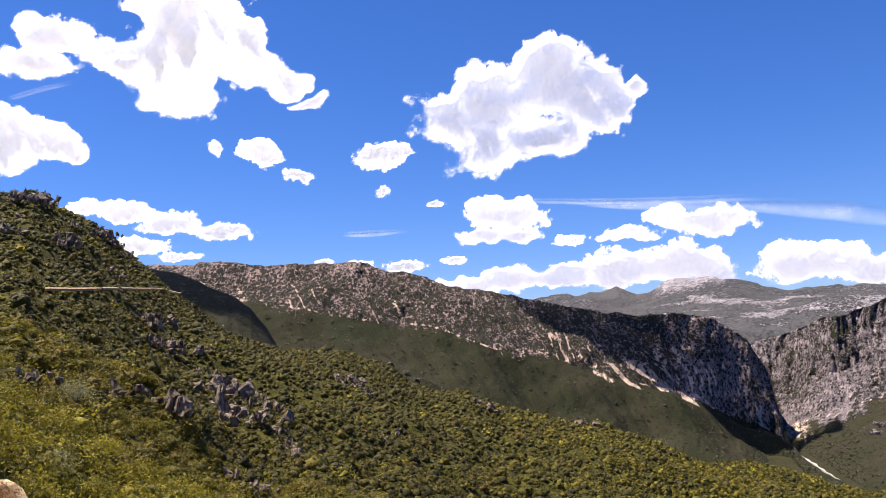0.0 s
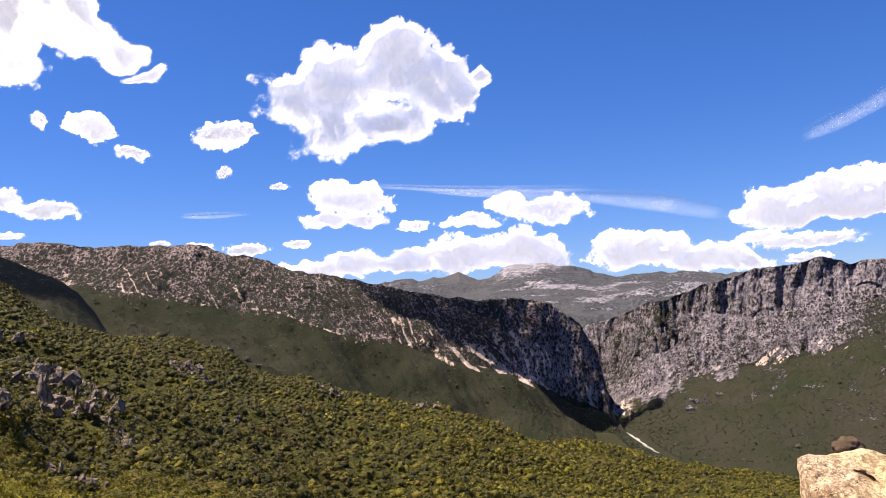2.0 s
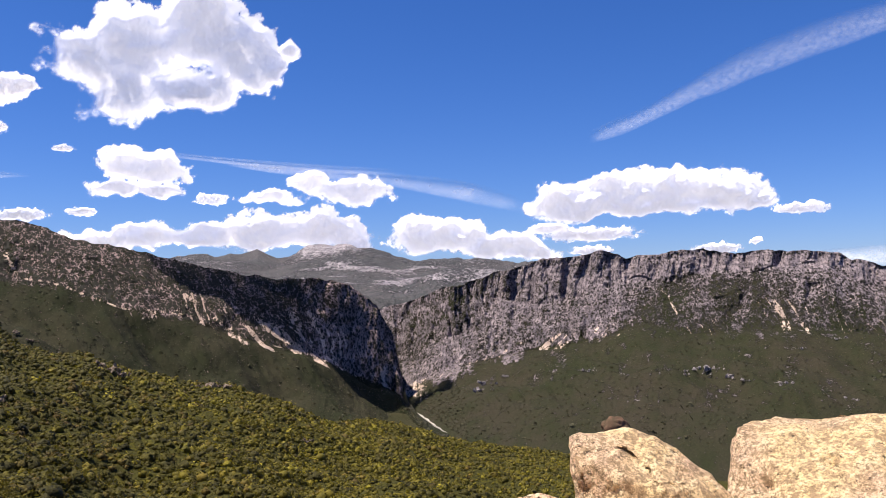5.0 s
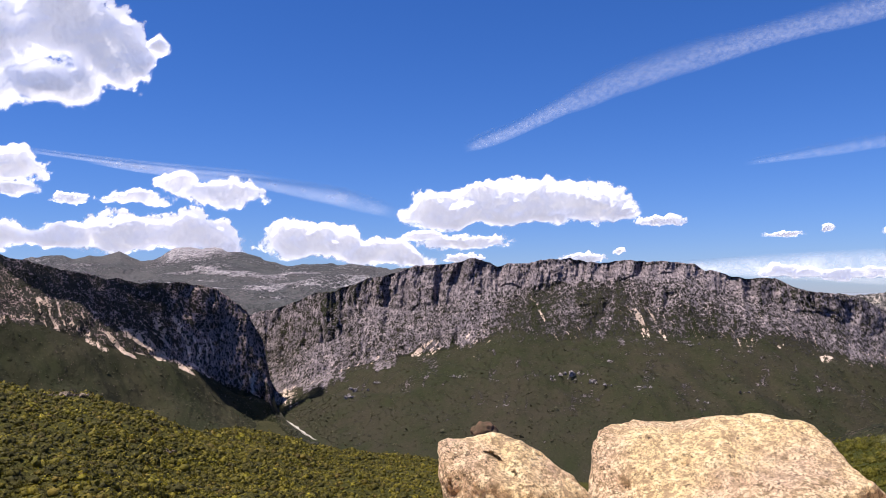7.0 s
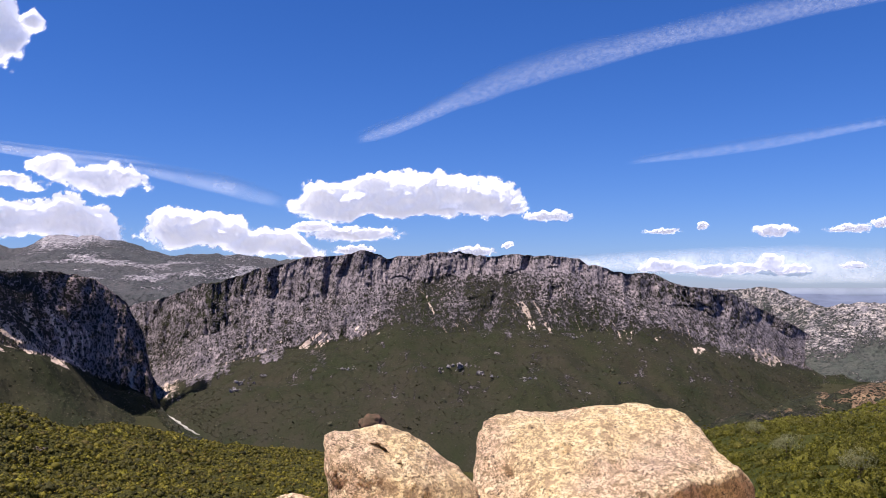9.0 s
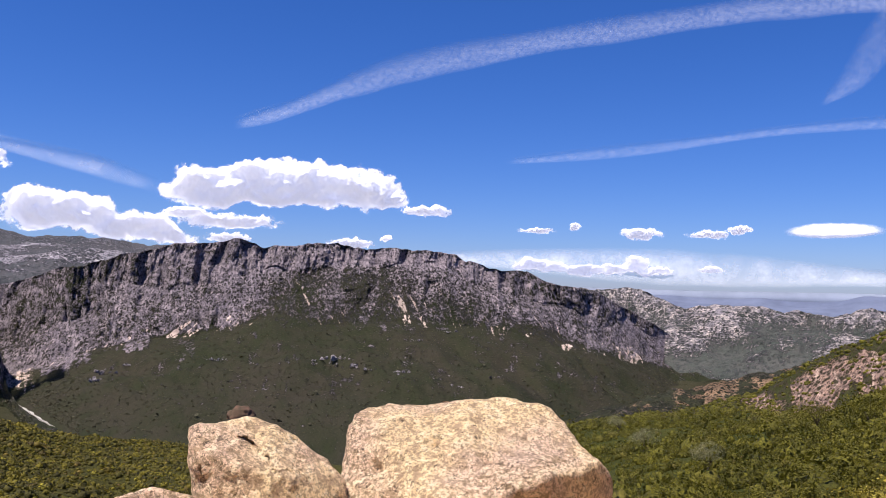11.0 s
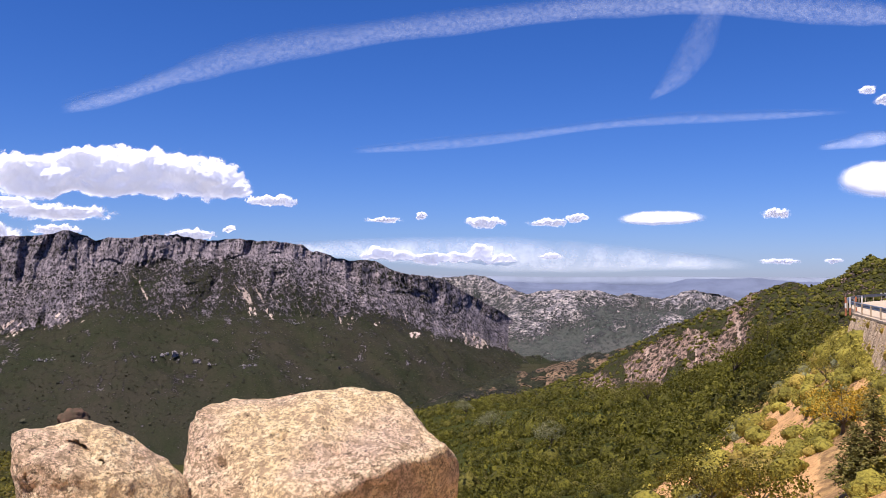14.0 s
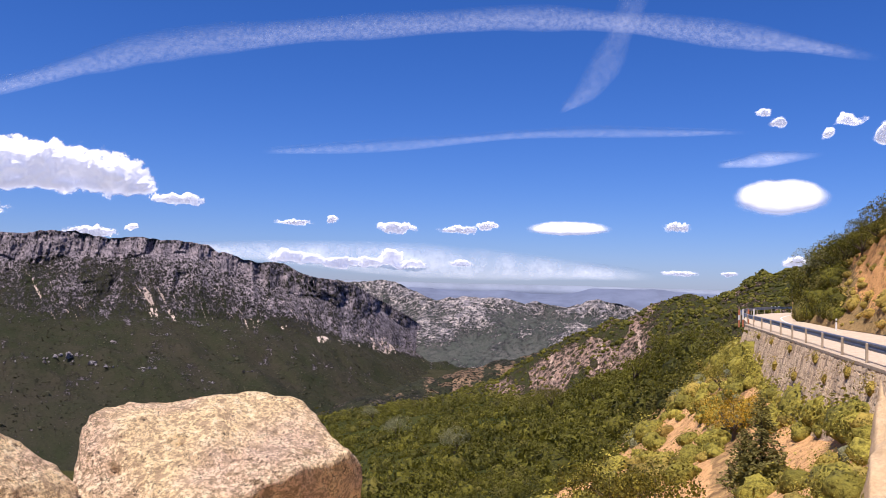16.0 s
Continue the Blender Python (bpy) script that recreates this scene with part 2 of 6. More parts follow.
M_KNOLL = plain_material("red_rock", (0.15, 0.085, 0.055), (0.065, 0.05, 0.03), 2.5, 0.95, 0.8)
M_RIVER = plain_material("river_stones", (0.465, 0.435, 0.390), (0.375, 0.345, 0.300), 3, 0.9)
M_ROAD = plain_material("pale_asphalt", (0.5, 0.385, 0.275), (0.56, 0.435, 0.315), 0.2, 0.85, 0.2)
M_STEEL = plain_material("galvanised_steel", (0.3, 0.31, 0.34), (0.24, 0.25, 0.28), 0.3, 0.45, 0.1, 0.8)
M_BARK = plain_material("grey_bark", (0.128, 0.096, 0.072), (0.080, 0.064, 0.048), 0.08, 0.95, 0.8)
M_EARTH = plain_material("trodden_earth", (0.47, 0.315, 0.17), (0.54, 0.38, 0.22), 0.12, 0.95, 0.9)
M_DUST = plain_material("dusty_road", (0.3, 0.2, 0.115), (0.38, 0.27, 0.165), 0.6, 0.95, 0.5)
M_KERB = plain_material("pale_concrete", (0.4, 0.31, 0.22), (0.46, 0.36, 0.26), 0.3, 0.9, 0.2)
M_POST = plain_material("white_paint", (0.75, 0.72, 0.68), (0.68, 0.64, 0.6), 0.3, 0.6, 0.05)
M_RED = plain_material("rusty_red_paint", (0.42, 0.14, 0.07), (0.5, 0.2, 0.1), 0.2, 0.7, 0.1)


def wall_material():
    """Coursed limestone: each stone its own tone, with dark weather streaks that run down from the coping."""
    m, t, b = nodes_of("wall_stone")
    pos = add(t, "ShaderNodeNewGeometry").outputs["Position"]
    run = add(t, "ShaderNodeVectorMath", {0: pos, 1: (1, 1, 0.12)}, operation="MULTIPLY").outputs[0]
    wet, fine, wide = noise_tex(t, 1.6, 5, 0.65, run), noise_tex(t, 9, 5, 0.7), noise_tex(t, 0.5, 3)
    one = add(t, "ShaderNodeNewGeometry").outputs["Random Per Island"]
    col = mix(t, ramp(t, one, [(0.0, 0.0), (1.0, 1.0)]), (0.44, 0.32, 0.2), (0.72, 0.54, 0.36))
    col = mix(t, ramp(t, wide, [(0.4, 0.0), (0.65, 0.5)]), col, (0.56, 0.4, 0.24))
    col = mix(t, ramp(t, fine, [(0.36, 0.6), (0.52, 0.0)]), col, (0.2, 0.14, 0.09))
    col = mix(t, ramp(t, wet, [(0.36, 0.75), (0.5, 0.0)]), col, (0.16, 0.115, 0.08))
    t.links.new(col, b.inputs["Base Color"])
    b.inputs["Roughness"].default_value = 0.95
    b.inputs["Specular IOR Level"].default_value = 0.2
    bump(t, b, fine, 0.7, 0.05)
    return m


M_WALL = wall_material()


def boulder_material():
    """Weathered granite: warm grain, pink and grey patches, dark pits and lichen."""
    m, t, b = nodes_of("boulder_stone")
    grain, blotch, patch, pit = noise_tex(t, 75, 4, 0.75), noise_tex(t, 26, 5, 0.75), noise_tex(t, 3.2, 4), noise_tex(t, 38, 5, 0.75)
    col = mix(t, ramp(t, patch, [(0.42, 0.0), (0.58, 1.0)]), (0.9, 0.66, 0.36), (0.88, 0.61, 0.41))
    col = mix(t, ramp(t, blotch, [(0.42, 0.0), (0.50, 1.0)]), (0.5, 0.34, 0.2), col)
    col = mix(t, ramp(t, blotch, [(0.53, 0.0), (0.60, 0.85)]), col, (0.95, 0.77, 0.5))
    col = mix(t, ramp(t, grain, [(0.42, 0.15), (0.50, 1.0)]), (0.34, 0.23, 0.13), col)
    col = mix(t, ramp(t, pit, [(0.345, 0.9), (0.40, 0.0)]), col, (0.05, 0.035, 0.025))
    pos = add(t, "ShaderNodeNewGeometry").outputs["Position"]
    bent = add(t, "ShaderNodeVectorMath", {0: pos, 1: add(t, "ShaderNodeTexNoise", {"Vector": pos, "Scale": 9.0, "Detail": 4.0}).outputs["Color"]}, operation="ADD").outputs[0]
    seam = add(t, "ShaderNodeTexVoronoi", {"Vector": bent, "Scale": 7.0}, feature="DISTANCE_TO_EDGE").outputs["Distance"]
    seam = calc(t, "MULTIPLY", ramp(t, seam, [(0.012, 1.0), (0.035, 0.0)]), ramp(t, patch, [(0.5, 0.0), (0.6, 0.7)]))
    col = mix(t, seam, col, (0.13, 0.085, 0.05))
    col = mix(t, ramp(t, noise_tex(t, 4.5, 5, 0.7), [(0.5, 0.0), (0.64, 0.3)]), col, (0.66, 0.47, 0.38))
    streak = noise_tex(t, 130, 3, 0.7)
    col = mix(t, ramp(t, streak, [(0.36, 0.5), (0.42, 0.0)]), col, (0.24, 0.15, 0.08))
    t.links.new(col, b.inputs["Base Color"])
    b.inputs["Roughness"].default_value = 0.9
    b.inputs["Specular IOR Level"].default_value = 0.25
    bump(t, b, calc(t, "ADD", calc(t, "MULTIPLY", grain, 0.4), calc(t, "SUBTRACT", calc(t, "ADD", blotch, pit), seam)), 1.0, 0.024)
    return m


M_ROCK = boulder_material()


def cloud_material(name, thin, thick):
    """Sunlit vapour: opaque where the attribute body is 1, torn where it falls; thin parts let the sun through, thick
    ones pass less and glow less, as if in their own shade.
    """
    m = bpy.data.materials.new(name)
    m.use_nodes = True
    t = m.node_tree
    t.nodes.remove(t.nodes["Principled BSDF"])
    a = add(t, "ShaderNodeBsdfDiffuse", {"Color": (0.98, 0.97, 0.98, 1)})
    b = add(t, "ShaderNodeBsdfTranslucent", {"Color": (0.98, 0.97, 0.98, 1)})
    depth = add(t, "ShaderNodeAttribute", attribute_name="depth").outputs["Fac"]
    c = add(t, "ShaderNodeMixShader", {0: ramp(t, depth, [(0.0, thin), (1.0, thick)]), 1: a.outputs[0], 2: b.outputs[0]})
    # added glow for sunlight scattered inside the vapour, weaker where it is thick
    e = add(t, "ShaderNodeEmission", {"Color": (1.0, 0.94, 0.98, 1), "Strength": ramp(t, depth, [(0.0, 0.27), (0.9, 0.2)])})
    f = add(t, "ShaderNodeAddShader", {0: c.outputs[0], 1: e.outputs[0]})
    body = add(t, "ShaderNodeAttribute", attribute_name="body").outputs["Fac"]
    g = add(t, "ShaderNodeMixShader", {0: body, 1: add(t, "ShaderNodeBsdfTransparent").outputs[0], 2: f.outputs[0]})
    t.links.new(g.outputs[0], t.nodes["Material Output"].inputs["Surface"])
    return m


def veil_material(name, density, grain):
    """Thin ice cloud: mostly clear, thicker along the middle of the strip and in flecks."""
    m = bpy.data.materials.new(name)
    m.use_nodes = True
    t = m.node_tree
    t.nodes.remove(t.nodes["Principled BSDF"])
    fleck = noise_tex(t, grain, 4, 0.7)
    body = add(t, "ShaderNodeAttribute", attribute_name="body").outputs["Fac"]
    alpha = calc(t, "MULTIPLY", calc(t, "MULTIPLY", body, density), ramp(t, fleck, [(0.33, 0.32), (0.65, 1.0)]))
    a = add(t, "ShaderNodeBsdfDiffuse", {"Color": (0.95, 0.95, 0.97, 1)})
    b = add(t, "ShaderNodeBsdfTranslucent", {"Color": (0.95, 0.95, 0.97, 1)})
    c = add(t, "ShaderNodeMixShader", {0: 0.25, 1: a.outputs[0], 2: b.outputs[0]})
    e = add(t, "ShaderNodeMixShader", {0: alpha, 1: add(t, "ShaderNodeBsdfTransparent").outputs[0], 2: c.outputs[0]})
    t.links.new(e.outputs[0], t.nodes["Material Output"].inputs["Surface"])
    return m


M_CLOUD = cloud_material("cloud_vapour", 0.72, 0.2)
M_TRAIL = veil_material("contrail_ice", 0.22, 0.036)
M_FAINT = veil_material("faint_trail_ice", 0.15, 0.03)
M_CIRRUS = veil_material("cirrus_ice", 0.3, 0.006)
M_LAYER = veil_material("layer_vapour", 0.5, 0.006)


# ---------------------------------------------------------------- terrain
SEEN = {}


def terrain(name, lines, step, counts, material, label, category="mountain", ribs=0.0, rough=0.0, wave=90.0, crest=0.0, cover=None, seed=1, ribs_from=0.0, tall=1.1, fold=0.3, least=0.06, lower=0.0, low_to=2.0, ease=0.15, buttress=0.0, cliff=0.0, terrace=0.0, even=None):
    """A landform as one mesh, spun about the lookout. lines: control lines from its near foot over its crest to its back, each a list of
    (azimuth, elevation in degrees, distance in metres); counts: how many steps lie between one line and the next;
    cliff: how much steeper the upper part below the crest stands than the part under it; terrace: how far level ledges step it; even: the azimuth past which the lower lines run without kinks."""
    lo, hi = max(l[0][0] for l in lines), min(l[-1][0] for l in lines)
    az = np.arange(lo, hi + step, step)
    el, di = [], []
    for l in lines:
        a = np.array(l, float)
        el.append(np.interp(az, a[:, 0], a[:, 1]))
        di.append(np.interp(az, a[:, 0], a[:, 2]))
    if even is not None:
        ker, half = np.hanning(int(4.0 / step) // 2 * 2 + 1), int(4.0 / step) // 2
        for rows in (el[:2], di[:2]):
            for r in rows:
                r += smooth(even, even + 3, az) * (np.convolve(np.pad(r, half, mode="reflect", reflect_type="odd"), ker / ker.sum(), "valid") - r)
    di = np.array(di)
    zz = di * np.tan(np.radians(np.array(el)))
    top = len(lines) - 2
    v = np.concatenate([[k + s / n for s in range(n)] for k, n in enumerate(counts)] + [[len(counts)]])
    k = np.minimum(v.astype(int), len(counts) - 1)
    f = (v - k)[None, :]
    bend = 0.5 + 0.18 * fbm(az / 2.2, 0 * az, 0 * az, 3, seed + 80)[:, None]
    brow = np.where(f < bend, f / bend * (bend + cliff), bend + cliff + (f - bend) / (1 - bend) * (1 - bend - cliff))
    g = np.where((k == top - 1)[None, :], brow, f + 0 * bend)
    d, z = di[k].T * (1 - g) + di[k + 1].T * g, zz[k].T * (1 - f) + zz[k + 1].T * f
    a = np.radians(az)[:, None] + 0 * d
    u = a * d.mean()
    vv = v[None, :] + 0 * d
    edge = smooth(0, 0.6, vv)
    n1 = fbm(u / wave, z / wave, d / wave, 5, seed)
    warp = 0.5 * wave * fbm(u / wave, z / wave, d * 0 + 5, 2, seed + 40)
    n2 = fbm((u + 0.3 * warp) / (wave * fold), (z + 0.3 * warp) / (wave * tall), d * 0 + seed, 5, seed + 20, 0.58)
    hold = 1 - 0.75 * np.exp(-((vv - top) / 0.25) ** 2)
    near = np.clip(d / 140, 0.05, 1)
    z = z + lower * near * (1 if even is None else smooth(even - 2, even + 3, np.degrees(a))) * fbm((u + 0.55 * d) / (wave * 0.7), 0 * z + 3, d / (wave * 2.0), 4, seed + 60) * edge * (1 - smooth(low_to - 0.4, low_to, vv))
    z = z + rough * near * n1 * edge * hold + crest * fbm(u / (wave * 0.4), 0 * z, 0 * z + seed, 4, seed + 5, 0.6) * np.exp(-((vv - top) / 0.4) ** 2)
    steep = np.clip(np.gradient(z, axis=1) / (np.abs(np.gradient(d, axis=1)) + 0.5), 0, 2)
    d = d + smooth(ribs_from - 0.25, ribs_from + ease, vv + 0.1 * n1) * near * ribs * n2 * np.clip(steep * 1.6 - 0.35, least, 1) * edge * np.clip((len(lines) - 1 - vv), 0, 1)
    arete = 1 - 2 * np.abs(value_noise((u + 0.5 * warp) / (wave * 0.55), z / (wave * 2.2), 0 * z, seed + 70))
    d = d - buttress * arete * smooth(ribs_from, ribs_from + 0.9, vv) * np.clip((len(lines) - 1 - vv), 0, 1)
    if terrace:
        for high, phase in ((38.0, 0), (15.0, 7)):
            q = z / high + 1.6 * n1 + 1.2 * fbm(u / 200, 0 * z, 0 * z + phase, 4, seed + 85)
            q = q - np.floor(q)
            d = d + terrace * high * (smooth(0.72, 1.0, q) - q + 0.35) * smooth(ribs_from - 0.1, ribs_from + 0.4, vv) * (1 - smooth(top - 0.08, top, vv)) * smooth(-0.2, 0.5, fbm(u / 70, z / 40, 0 * z + phase, 3, seed + 86))
    x, y = d * np.sin(a), d * np.cos(a)
    me = mesh_from(name, np.stack([x, y, z], -1).reshape(-1, 3), grid_faces(len(az), len(v)), material)
    SEEN["el"] = np.degrees(np.arctan2(z, d))
    made = cover(np.degrees(a), vv, u, z, n1, n2, steep) if cover else (0 * z, 0 * z)
    for name_, values in zip(("rock", "scree", "scrub"), (*made, 0 * z + 0.4)):
        attribute(me, name_, values)
    ob = tagged(new(name, me), label, category, kind="structure")
    return ob, (az, v, x, y, z)


# the green hillside by the lookout
HILL_NEAR = [(-62, -7, 22), (-28, -10, 32), (-15, -12, 60), (0, -14, 95), (15, -15.5, 130), (36, -18, 150), (50, -22, 150)]
HILL_MID = [(-62, 3, 120), (-28, 0.5, 150), (-15, -4.6, 175), (0, -8, 215), (10, -9.5, 250), (16, -11, 280), (24, -12, 330), (36, -14, 350), (50, -16, 330)]
HILL_CREST = [(-62, 15, 400), (-28.2, 10.4, 420), (-26.4, 10.7, 420), (-25.1, 9.9, 420), (-23.1, 8.9, 425), (-21.2, 7.2, 425), (-19.9, 5.8, 425),
              (-18.3, 4.1, 430), (-14.8, 1.7, 430), (-11.0, 0.2, 425), (-7.2, -0.5, 420), (-5.1, -1.2, 415), (-2.2, -2.7, 405), (1.0, -3.2, 400),
              (3.5, -4.4, 395), (7.0, -5.0, 390), (9.6, -5.2, 390), (13.0, -6.8, 400), (16.2, -8.3, 430), (19.2, -8.3, 520), (22.5, -9.2, 560),
              (27.8, -10.2, 620), (32.2, -10.9, 640), (50, -13, 640)]
HILL_BACK = [(a, math.degrees(math.atan2(-240, d + 380)), d + 380) for a, e, d in HILL_CREST]


def hill_cover(az, v, u, z, n1, n2, steep):
    return 0.3 * smooth(0.95, 1.2, fbm(u / 14, z / 12, 0 * z, 4, 77)) + 0.12 * smooth(1.8, 2.1, v) * (az < -19), smooth(0.75, 1.05, fbm(u / 24, z / 10, 0 * z + 4, 4, 31)) * 0.5, 0.95 + 0 * z


hill, HILL = terrain("hillside", [[(a, -60, 4) for a in (-62, 50)], HILL_NEAR, HILL_MID, HILL_CREST, HILL_BACK], 0.3, (8, 50, 90, 14), M_HILL,
                     "steep green hillside of scrub and grey crags", "hillside", ribs=4, rough=7, wave=60, crest=2.0, cover=hill_cover, seed=3)

# the limestone mountain on the far side, up to the gorge
L_CREST = [(-32, 6.4, 2110), (-19.9, 6.1, 2075), (-16.5, 6.2, 2060), (-11, 5.95, 1985), (-8.8, 6.0, 1945), (-5.2, 5.75, 1905), (-2.5, 5.1, 1885), (-0.2, 4.1, 1870),
           (3.6, 3.2, 1860), (7.7, 2.35, 1865), (11.6, 1.75, 1875), (15.4, 1.3, 1895), (17.7, 0.7, 1912), (19.6, -0.4, 1932), (20.7, -2.4, 1960), (21.3, -5.6, 1960), (21.6, -7.0, 1800), (22.2, -7.9, 1650), (23.2, -8.95, 1470), (24.3, -9.7, 1350), (26, -10.5, 1220), (29, -11.2, 1120)]
L_CLIFF = [(-32, 4.6, 1950), (-14.8, 4.0, 1900), (-10.5, 2.9, 1800), (-7.5, 2.5, 1750), (-3.1, 1.4, 1720), (-0.4, 1.0, 1700), (3.6, -0.4, 1690), (7.8, -1.4, 1700), (12.2, -2.9, 1720),
           (16.8, -4.7, 1790), (20.8, -6.3, 1880), (21.6, -7.5, 1700), (22.2, -8.5, 1560), (23.2, -9.5, 1400), (24.3, -10.2, 1290), (26, -11, 1170), (29, -11.7, 1070)]
L_MID = [(-32, 0, 1650), (-15, -0.5, 1600), (-5, -2.0, 1500), (3, -4.5, 1480), (10, -6.4, 1520), (16, -6.5, 1620), (20.8, -7.0, 1780), (21.6, -8.4, 1560), (22.2, -9.2, 1450), (23.2, -10.2, 1310), (24.3, -10.9, 1210), (26, -11.7, 1100), (29, -12.4, 1010)]
L_FOOT = [(a, math.degrees(math.atan2(-236, d)), d) for a, d in ((-32, 800), (-5, 850), (5, 900), (14, 1150), (19, 1350), (20.9, 1500), (22.2, 1300), (24.3, 1120), (29, 960))]
L_BACK = [(a, e - 2.5, d + 700) if a < 20 else (a, math.degrees(math.atan2(-238, d + 60)), d + 60) for a, e, d in L_CREST]


def fans(u, z, lean, seed, width=26, thin=0.1, share=0.0):
    """Thin scree chutes that run down the slope and lean to one side."""
    w = 8 * fbm(u / 45, z / 45, 0 * z, 3, seed)
    q = np.abs(value_noise((u + lean * z + w) / width, (z + 3 * w) / 300, 0 * z, seed + 1))
    where = fbm(u / 70, z / 45, 0 * z + 3, 3, seed + 2)
    return (1 - smooth(0.03, thin, q - 0.1 * where)) * smooth(-0.15 - share, 0.2 - share, where)


def left_cover(az, v, u, z, n1, n2, steep):
    face = smooth(1.9, 2.06, v + 0.1 * n1)
    s = fans(u, z, 0.35, 8, 18, 0.16) * face * (1 - smooth(2.3, 2.7, v + 0.2 * n1))
    path = np.exp(-((v - 2.03 + 0.05 * np.sin(u / 45) + 0.1 * n1) / 0.02) ** 2) * 0.8 * smooth(-0.1, 0.3, fbm(u / 60, 0 * z, 0 * z, 3, 71))
    slant = 1.05 * fans(u, z, 1.1, 48, 15, 0.3) * smooth(3, 6, az) * (1 - smooth(17, 19.5, az)) * smooth(1.8, 1.95, v + 0.12 * n1) * (1 - smooth(2.15, 2.5, v + 0.15 * n2))
    s = np.maximum(np.maximum(s, path), slant)
    s = s * (0.5 + 0.6 * smooth(-0.2, 0.2, fbm(u / 7, z / 11, 0 * z + 6, 4, 92)))
    near_river = smooth(21.0, 21.6, az)
    # extra bare rock towards the gorge lightens the wall where shade lies
    rock = (0.5 * face + 0.2 * smooth(2.5, 2.9, v) * (az < -4) + 0.12 * n2 * face + 0.24 * smooth(13, 18, az) * face) * (1 - near_river) + 0.15 * smooth(0.6, 1.0, n1)
    bushes = 0.2 + 0.64 * face - 0.35 * s - 0.25 * smooth(2.88, 3.05, v) * (az < -4) - 0.12 * smooth(14, 18, az) * face
    return rock, s * (1 - near_river), bushes


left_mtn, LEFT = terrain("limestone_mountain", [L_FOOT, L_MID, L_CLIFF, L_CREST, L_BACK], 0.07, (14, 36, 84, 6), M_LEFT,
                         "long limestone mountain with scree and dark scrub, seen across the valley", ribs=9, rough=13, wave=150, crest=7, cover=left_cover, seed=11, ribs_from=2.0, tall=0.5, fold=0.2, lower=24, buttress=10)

# the cliff mountain beyond the gorge
R_CREST = [(18.5, -3.5, 2500), (19.5, -0.9, 2450), (22.0, -0.2, 2350), (24.2, 0.6, 2280), (29.2, 1.85, 2250), (32.0, 2.5, 2230), (34.7, 2.75, 2200), (36.6, 2.3, 2220),
           (39.7, 2.8, 2180), (41.6, 2.85, 2150), (43.2, 2.45, 2150), (47.5, 2.45, 2120), (49.8, 2.1, 2120), (52.0, 1.4, 2140), (54.8, 0.95, 2180), (57.2, 0.2, 2250), (59.5, -0.3, 2350),
           (61.4, -1.4, 2480), (64, -2.7, 2650), (66.2, -4.0, 2850), (70, -6.0, 3100)]
R_CLIFF = [(18.5, -5.5, 2300), (21.2, -5.8, 2160), (24.2, -4.9, 2090), (27.3, -3.8, 2070), (29.6, -2.8, 2060), (33.4, -1.9, 2050), (36.5, -1.0, 2080), (41.2, 0.0, 2055), (44.9, 0.4, 2040),
           (48.6, 0.2, 2020), (51.4, -0.6, 2030), (55.4, -2.0, 2050), (58.6, -3.2, 2150), (62, -4.2, 2350), (66.2, -5.2, 2700), (70, -6.2, 2960)]
R_SCREE = [(18.5, -6.0, 2265), (21.0, -6.2, 2125), (23.5, -5.5, 2065), (25.7, -4.7, 2045), (29.6, -3.8, 2025), (32, -3.5, 2010), (35.7, -2.9, 1985), (37.3, -2.0, 1970), (38.8, -2.4, 1950),
           (41.1, -2.9, 1930), (44.9, -2.5, 1920), (47.8, -2.5, 1920), (51.3, -2.8, 1940), (54.4, -3.1, 1950), (57.3, -3.8, 1990), (60, -4.4, 2090), (66.2, -5.6, 2550), (70, -6.4, 2840)]
R_FOOT = [(a, math.degrees(math.atan2(-234, d)), d) for a, d in ((18.5, 2060), (21, 1995), (22.3, 1700), (23.4, 1500), (24.6, 1320), (25.7, 1180), (32, 1120), (38, 1080), (45, 1100), (55, 1250), (62, 1650), (66.2, 2300), (70, 2600))]
R_BACK = [(a, e - 2.0, d + 800) for a, e, d in R_CREST]


